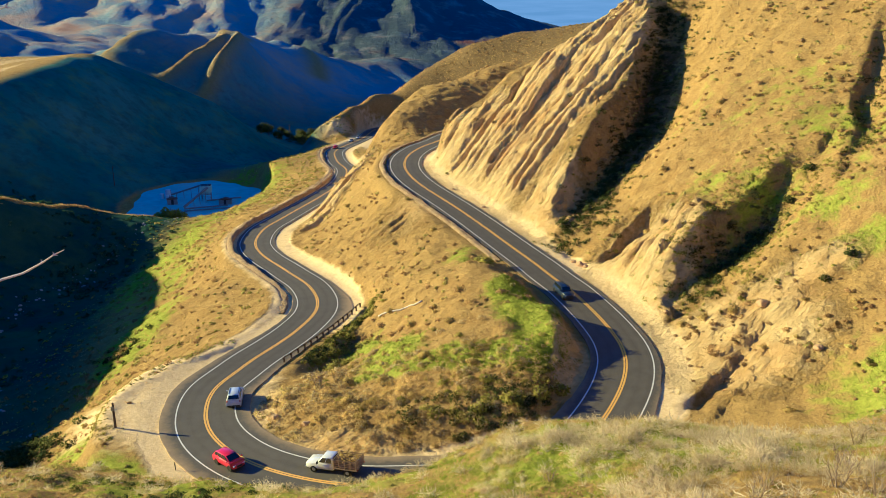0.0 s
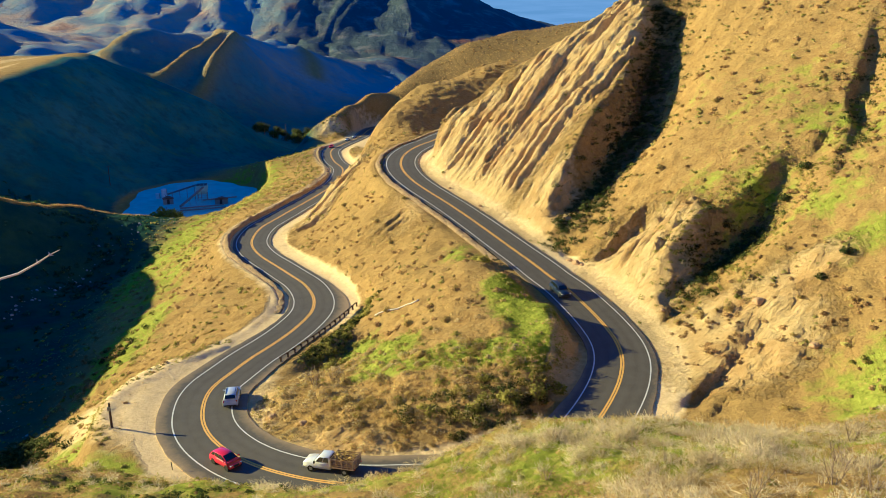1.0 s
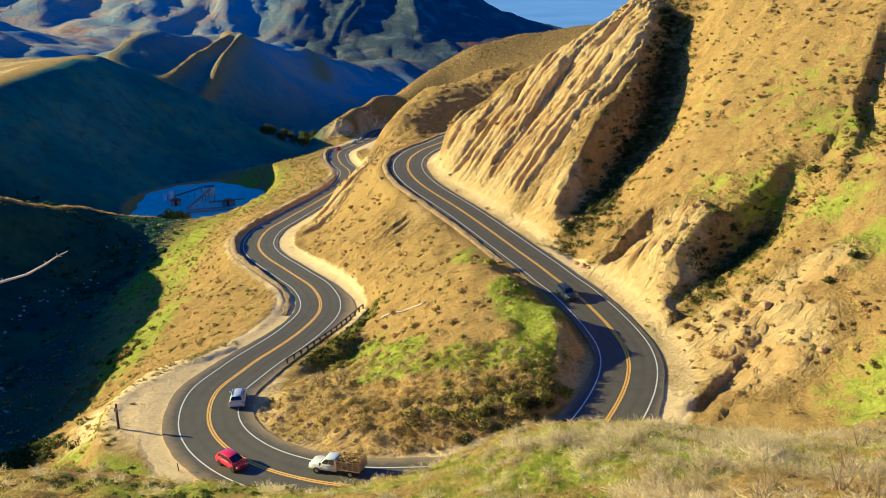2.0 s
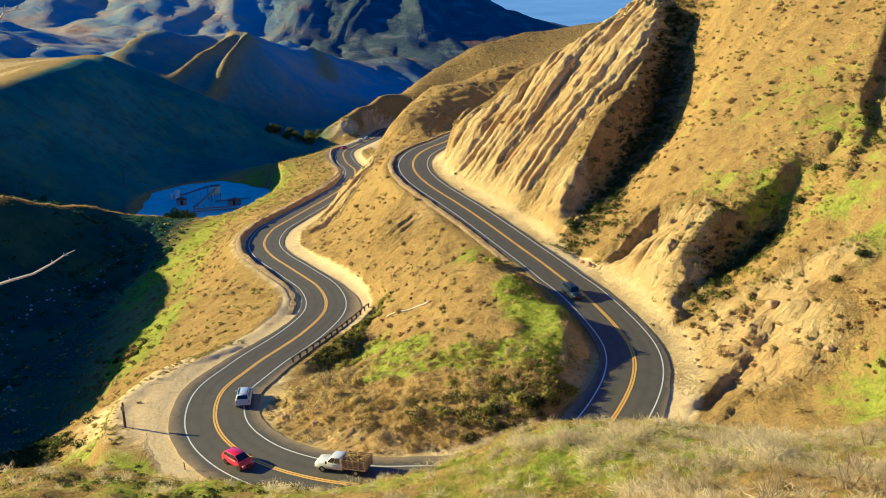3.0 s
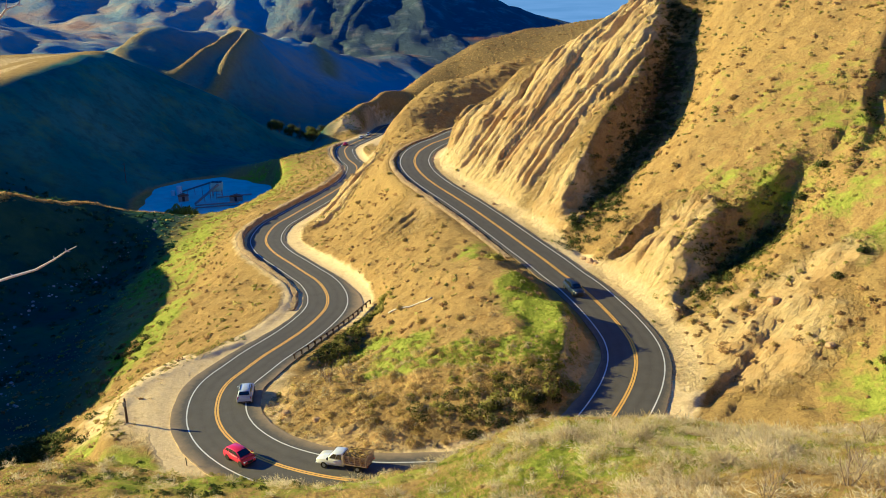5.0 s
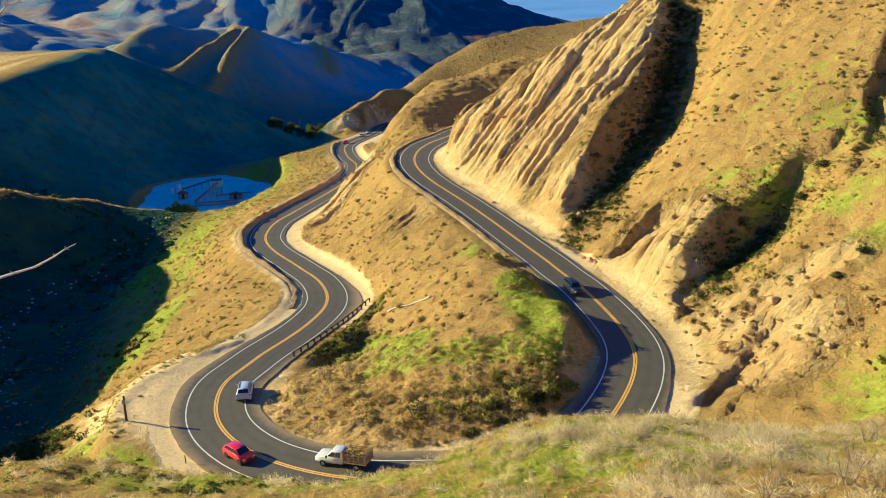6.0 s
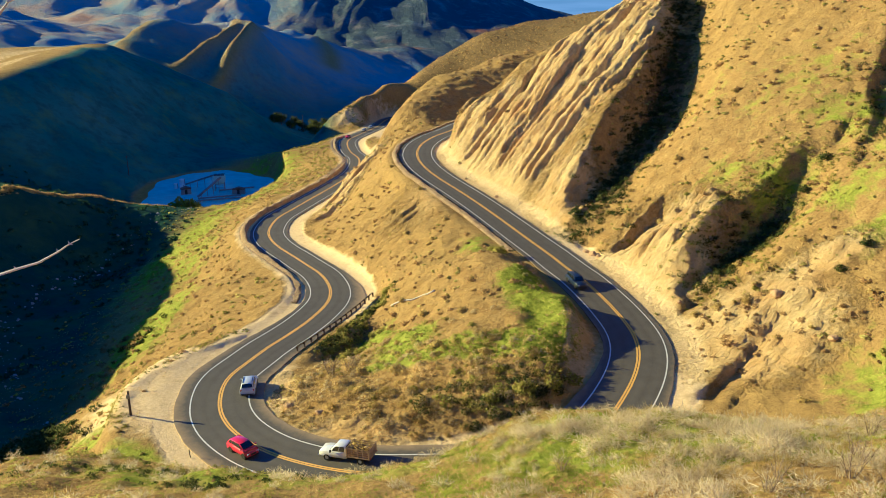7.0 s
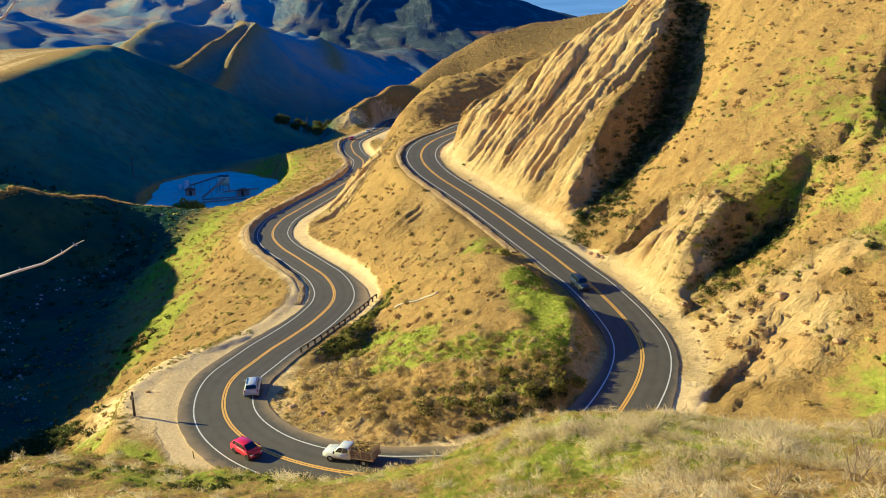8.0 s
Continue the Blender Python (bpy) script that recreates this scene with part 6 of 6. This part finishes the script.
def pole(x, y, tall, label, arm=True):
    ob = empty("utility_pole", pose(x, y, float(height(x, y)[0])))
    bm = bmesh.new()
    tube(bm, [(0, 0, -0.6), (0, 0, tall * 0.5), (0.03, 0, tall)], [0.17, 0.15, 0.12], 10)
    part("shaft", bm, TIMBER, ob)
    if arm:
        part("crossarm", box(-0.9, 0.9, -0.06, 0.06, tall - 0.6, tall - 0.48, 0.01), TIMBER, ob)
    else:
        part("box", box(-0.16, 0.16, -0.3, -0.1, tall - 1.0, tall - 0.45, 0.02), STEEL, ob, "grey metal box")
    return tagged(ob, label, "pole")


pole(-41.3, 89.8, 3.4, "short dark timber pole on the dirt turnout", False)
pole(-140.4, 334.7, 8.5, "dark timber utility pole on the valley side")
pole(-103.9, 541.6, 12.0, "tall timber utility pole among the trees")


def marker(x, y, tall):
    ob = empty("marker_post", pose(x, y, float(height(x, y)[0]), 2, -3, 20))
    part("stake", box(-0.05, 0.05, -0.025, 0.025, -0.3, tall, 0.008), TIMBER, ob)
    part("reflector", box(-0.04, 0.04, 0.026, 0.034, tall - 0.2, tall - 0.06), ALLOY, ob)
    return tagged(ob, "thin dark marker post beside the road", "post", "marker posts")


for x, y, h in ((-30.4, 79.6, 1.1), (-14.5, 69.3, 1.2), (-5.2, 68.0, 1.1), (8.5, 83.3, 1.0), (10.2, 84.3, 1.0)):
    marker(x, y, h)


def drain_pipe(x0, y0, x1, y1):
    """A pale drain pipe lying down the slope."""
    ob = empty("drain_pipe", pose(x0, y0, float(height(x0, y0)[0])))
    pts = []
    for k in range(13):
        x, y = x0 + (x1 - x0) * k / 12, y0 + (y1 - y0) * k / 12 + 0.2 * math.sin(k)
        pts.append(Vector((x, y, float(height(x, y)[0]) + 0.1)) - ob.matrix_basis.translation)
    bm = bmesh.new()
    tube(bm, pts, [0.16] * 13, 10)
    part("pipe", bm, PALE_BARK, ob, smooth_shade=True)
    for k in (3, 7, 10):
        bm = bmesh.new()
        way = (pts[k + 1] - pts[k]).normalized()
        tube(bm, [pts[k] - way * 0.06, pts[k] + way * 0.06], [0.19, 0.19], 10)
        part("collar", bm, STEEL, ob)
    return tagged(ob, "pale drain pipe lying down the grassy slope", "pipe")


drain_pipe(-11.1, 127.9, -3.5, 124.4)


def boulder(x, y, r, squash=0.7):
    bm = bmesh.new()
    bmesh.ops.create_icosphere(bm, subdivisions=3, radius=r)
    for q in bm.verts:
        n = noise.noise(q.co * (1.1 / r) + Vector((x, y, 0))) * 0.35 + noise.noise(q.co * (3 / r) + Vector((y, x, 2))) * 0.12
        q.co *= 1 + n
        q.co.z *= squash
    ob = part("boulder", bm, SANDSTONE, smooth_shade=False)
    ob.matrix_basis = pose(x, y, float(height(x, y)[0]) + r * 0.25, 0, 0, (x * 37) % 360)
    return tagged(ob, "rough tan sandstone boulder fallen beside the road", "boulder", "fallen boulders")


SANDSTONE = plain("sandstone", (0.46, 0.30, 0.13), 0.95, vary=0.35, scale=2)
for x, y, r in ((23.6, 138.2, 0.5), (24.6, 136.6, 0.7), (25.4, 135.4, 0.45), (9.0, 171.0, 0.4), (33.6, 112.6, 0.4), (-21.5, 91.5, 0.5), (2.5, 185, 0.4),
                (-17, 88.6, 0.5), (47.5, 93, 0.6), (45, 105.5, 0.8)):
    boulder(x, y, r)

# ---------------------------------------------------------------- the pumping yard in the valley
def yard():
    n = 64
    verts, faces = [(-106, 332, -24.95)], []
    for k in range(n):
        a = 2 * math.pi * k / n
        r = 0.97 + 0.06 * math.sin(3 * a + 1) + 0.04 * math.sin(5 * a) + 0.03 * math.sin(11 * a + 2)
        verts.append((-106 + 26 * r * math.cos(a), 332 + 36 * r * math.sin(a), -24.95))
    for k in range(n):
        verts.append((verts[k + 1][0], verts[k + 1][1], -25.6))
    for k in range(n):
        j = (k + 1) % n
        faces += [(0, k + 1, j + 1), (k + 1, k + 1 + n, j + 1 + n, j + 1)]
    return tagged(mesh_object("pavement", verts, faces, CONCRETE), "pale concrete yard on the valley floor", "yard", kind="structure")


yard()
YARD_Z = -24.95


def hopper_tower(x, y):
    ob = empty("hopper_tower", pose(x, y, YARD_Z, 0, 0, 12) @ Matrix.Scale(0.78, 4))
    for sx in (-2.4, 2.4):
        for sy in (-2, 2):
            part("leg", box(sx - 0.15, sx + 0.15, sy - 0.15, sy + 0.15, 0, 5.0), STEEL, ob)
    part("bin", loft([[(sx * k, sy * k, z) for sx, sy in ((3, 2.6), (-3, 2.6), (-3, -2.6), (3, -2.6))] for k, z in ((0.55, 3.2), (1.0, 5.0), (1.0, 8.2))]), CONCRETE, ob, "pale steel bin")
    for k in range(3):
        part("lid", box(-2.7 + 1.85 * k, -1.0 + 1.85 * k, -2.3, 2.3, 8.2, 8.45, 0.03), TRIM, ob, "dark hatch")
    for z in (1.6, 3.4):
        part("brace", box(-2.4, 2.4, -2.06, -1.94, z, z + 0.16), STEEL, ob)
        part("brace", box(-2.4, 2.4, 1.94, 2.06, z, z + 0.16), STEEL, ob)
    return tagged(ob, "tall steel hopper with dark hatches on legs", "hopper")


hopper_tower(-99.7, 329)


def conveyor(a, b):
    ob = empty("conveyor", pose(*a, YARD_Z))
    d = Vector((b[0] - a[0], b[1] - a[1], 0))
    bm = bmesh.new()
    tube(bm, [(0, 0, 1.2), (d.x, d.y, 6.2)], [0.5, 0.5], 4)
    part("gantry", bm, STEEL, ob)
    for k in (0.15, 0.4, 0.65, 0.9):
        bm = bmesh.new()
        p = d * k
        tube(bm, [(p.x, p.y, 0), (p.x, p.y, 1.2 + 5.0 * k)], [0.12, 0.12], 6)
        part("support", bm, STEEL, ob)
    return tagged(ob, "long inclined steel conveyor on thin supports", "conveyor")


conveyor((-116, 334), (-102, 330))
conveyor((-104, 312), (-98, 325))


def tank(x, y, r, h):
    ob = empty("tank", pose(x, y, YARD_Z))
    bm = bmesh.new()
    tube(bm, [(0, 0, 0), (0, 0, h), (0, 0, h + r * 0.25)], [r, r, r * 0.25], 24)
    part("shell", bm, WHITE, ob, smooth_shade=False)
    part("ladder", box(r - 0.02, r + 0.06, -0.25, 0.25, 0.2, h), STEEL, ob)
    return tagged(ob, "white steel tank standing on the concrete yard", "tank", "yard tanks")


for x, y, r, h in ((-117.6, 334, 1.2, 3.4), (-119.4, 331, 0.9, 2.2), (-116.5, 330, 0.8, 1.8)):
    tank(x, y, r, h)


def shed(x, y, w, d, h, turn, label):
    ob = empty("shed", pose(x, y, YARD_Z, 0, 0, turn))
    part("wall", box(-w / 2, w / 2, -d / 2, d / 2, 0, h, 0.02), STEEL, ob)
    part("roof", loft([[(-w / 2 - 0.2, -d / 2 - 0.2, h), (0, -d / 2 - 0.2, h + 0.8), (w / 2 + 0.2, -d / 2 - 0.2, h)], [(-w / 2 - 0.2, d / 2 + 0.2, h), (0, d / 2 + 0.2, h + 0.8), (w / 2 + 0.2, d / 2 + 0.2, h)]]), RUST, ob)
    part("door", box(-0.5, 0.5, -d / 2 - 0.05, -d / 2 - 0.01, 0, 2.1), TRIM, ob)
    return tagged(ob, label, "shed")


shed(-112, 322, 4, 3, 2.2, 20, "small grey metal shed with rusty roof")
shed(-90, 322, 5, 2.4, 2.0, 5, "low grey metal shed with rusty roof")
for k, (x0, y0, x1, y1) in enumerate(((-104, 312, -88, 318), (-103, 308, -86, 314), (-99, 326, -86, 332))):
    ob = empty("pipeline", pose(x0, y0, YARD_Z))
    bm = bmesh.new()
    tube(bm, [(0, 0, 0.5), ((x1 - x0) / 2, (y1 - y0) / 2, 0.5), (x1 - x0, y1 - y0, 0.5)], [0.3, 0.3, 0.3], 10)
    part("pipe", bm, STEEL, ob)
    for q in (0.1, 0.5, 0.9):
        part("saddle", box((x1 - x0) * q - 0.2, (x1 - x0) * q + 0.2, (y1 - y0) * q - 0.3, (y1 - y0) * q + 0.3, 0, 0.35), CONCRETE, ob)
    tagged(ob, "grey steel pipeline resting on concrete saddles", "pipeline", "yard pipelines")


# pale stones in the dry creek bed
def creek_stones():
    L = spline([(-70, 119), (-95, 150), (-109, 182.5), (-105, 222), (-97, 262), (-95, 292)], 0.5, 3)
    k = rng.integers(0, len(L), 240)
    xy = L[k, :2] + rng.normal(size=(240, 2)) * [1.6, 1.2] + np.c_[2.2 * vnoise(k * 0.06, k * 0.0, 5), np.zeros(240)]
    r = sized(240, 0.12, 0.6, 3)
    z = height(xy[:, 0], xy[:, 1])
    a = rng.uniform(0, 6.28, 240)
    verts, faces = [], []
    for i in range(240):
        b = len(verts)
        for j in range(5):
            t = a[i] + j * 1.2566
            verts.append((xy[i, 0] + r[i] * math.cos(t) * (0.8 + 0.4 * ((i * 7 + j * 3) % 5) / 5), xy[i, 1] + r[i] * math.sin(t), z[i] - 0.1))
        for j in range(5):
            t = a[i] + 0.4 + j * 1.2566
            verts.append((xy[i, 0] + 0.6 * r[i] * math.cos(t), xy[i, 1] + 0.6 * r[i] * math.sin(t), z[i] + 0.5 * r[i]))
        faces += [(b + j, b + (j + 1) % 5, b + 5 + (j + 1) % 5, b + 5 + j) for j in range(5)] + [tuple(b + 5 + j for j in range(5))]
    return tagged(mesh_object("creek_stones", verts, faces, PALE_STONE), "pale stones along the dry creek bed", "stones", kind="stuff")


PALE_STONE = plain("pale_stone", (0.34, 0.32, 0.29), 0.9, vary=0.25, scale=1)
creek_stones()
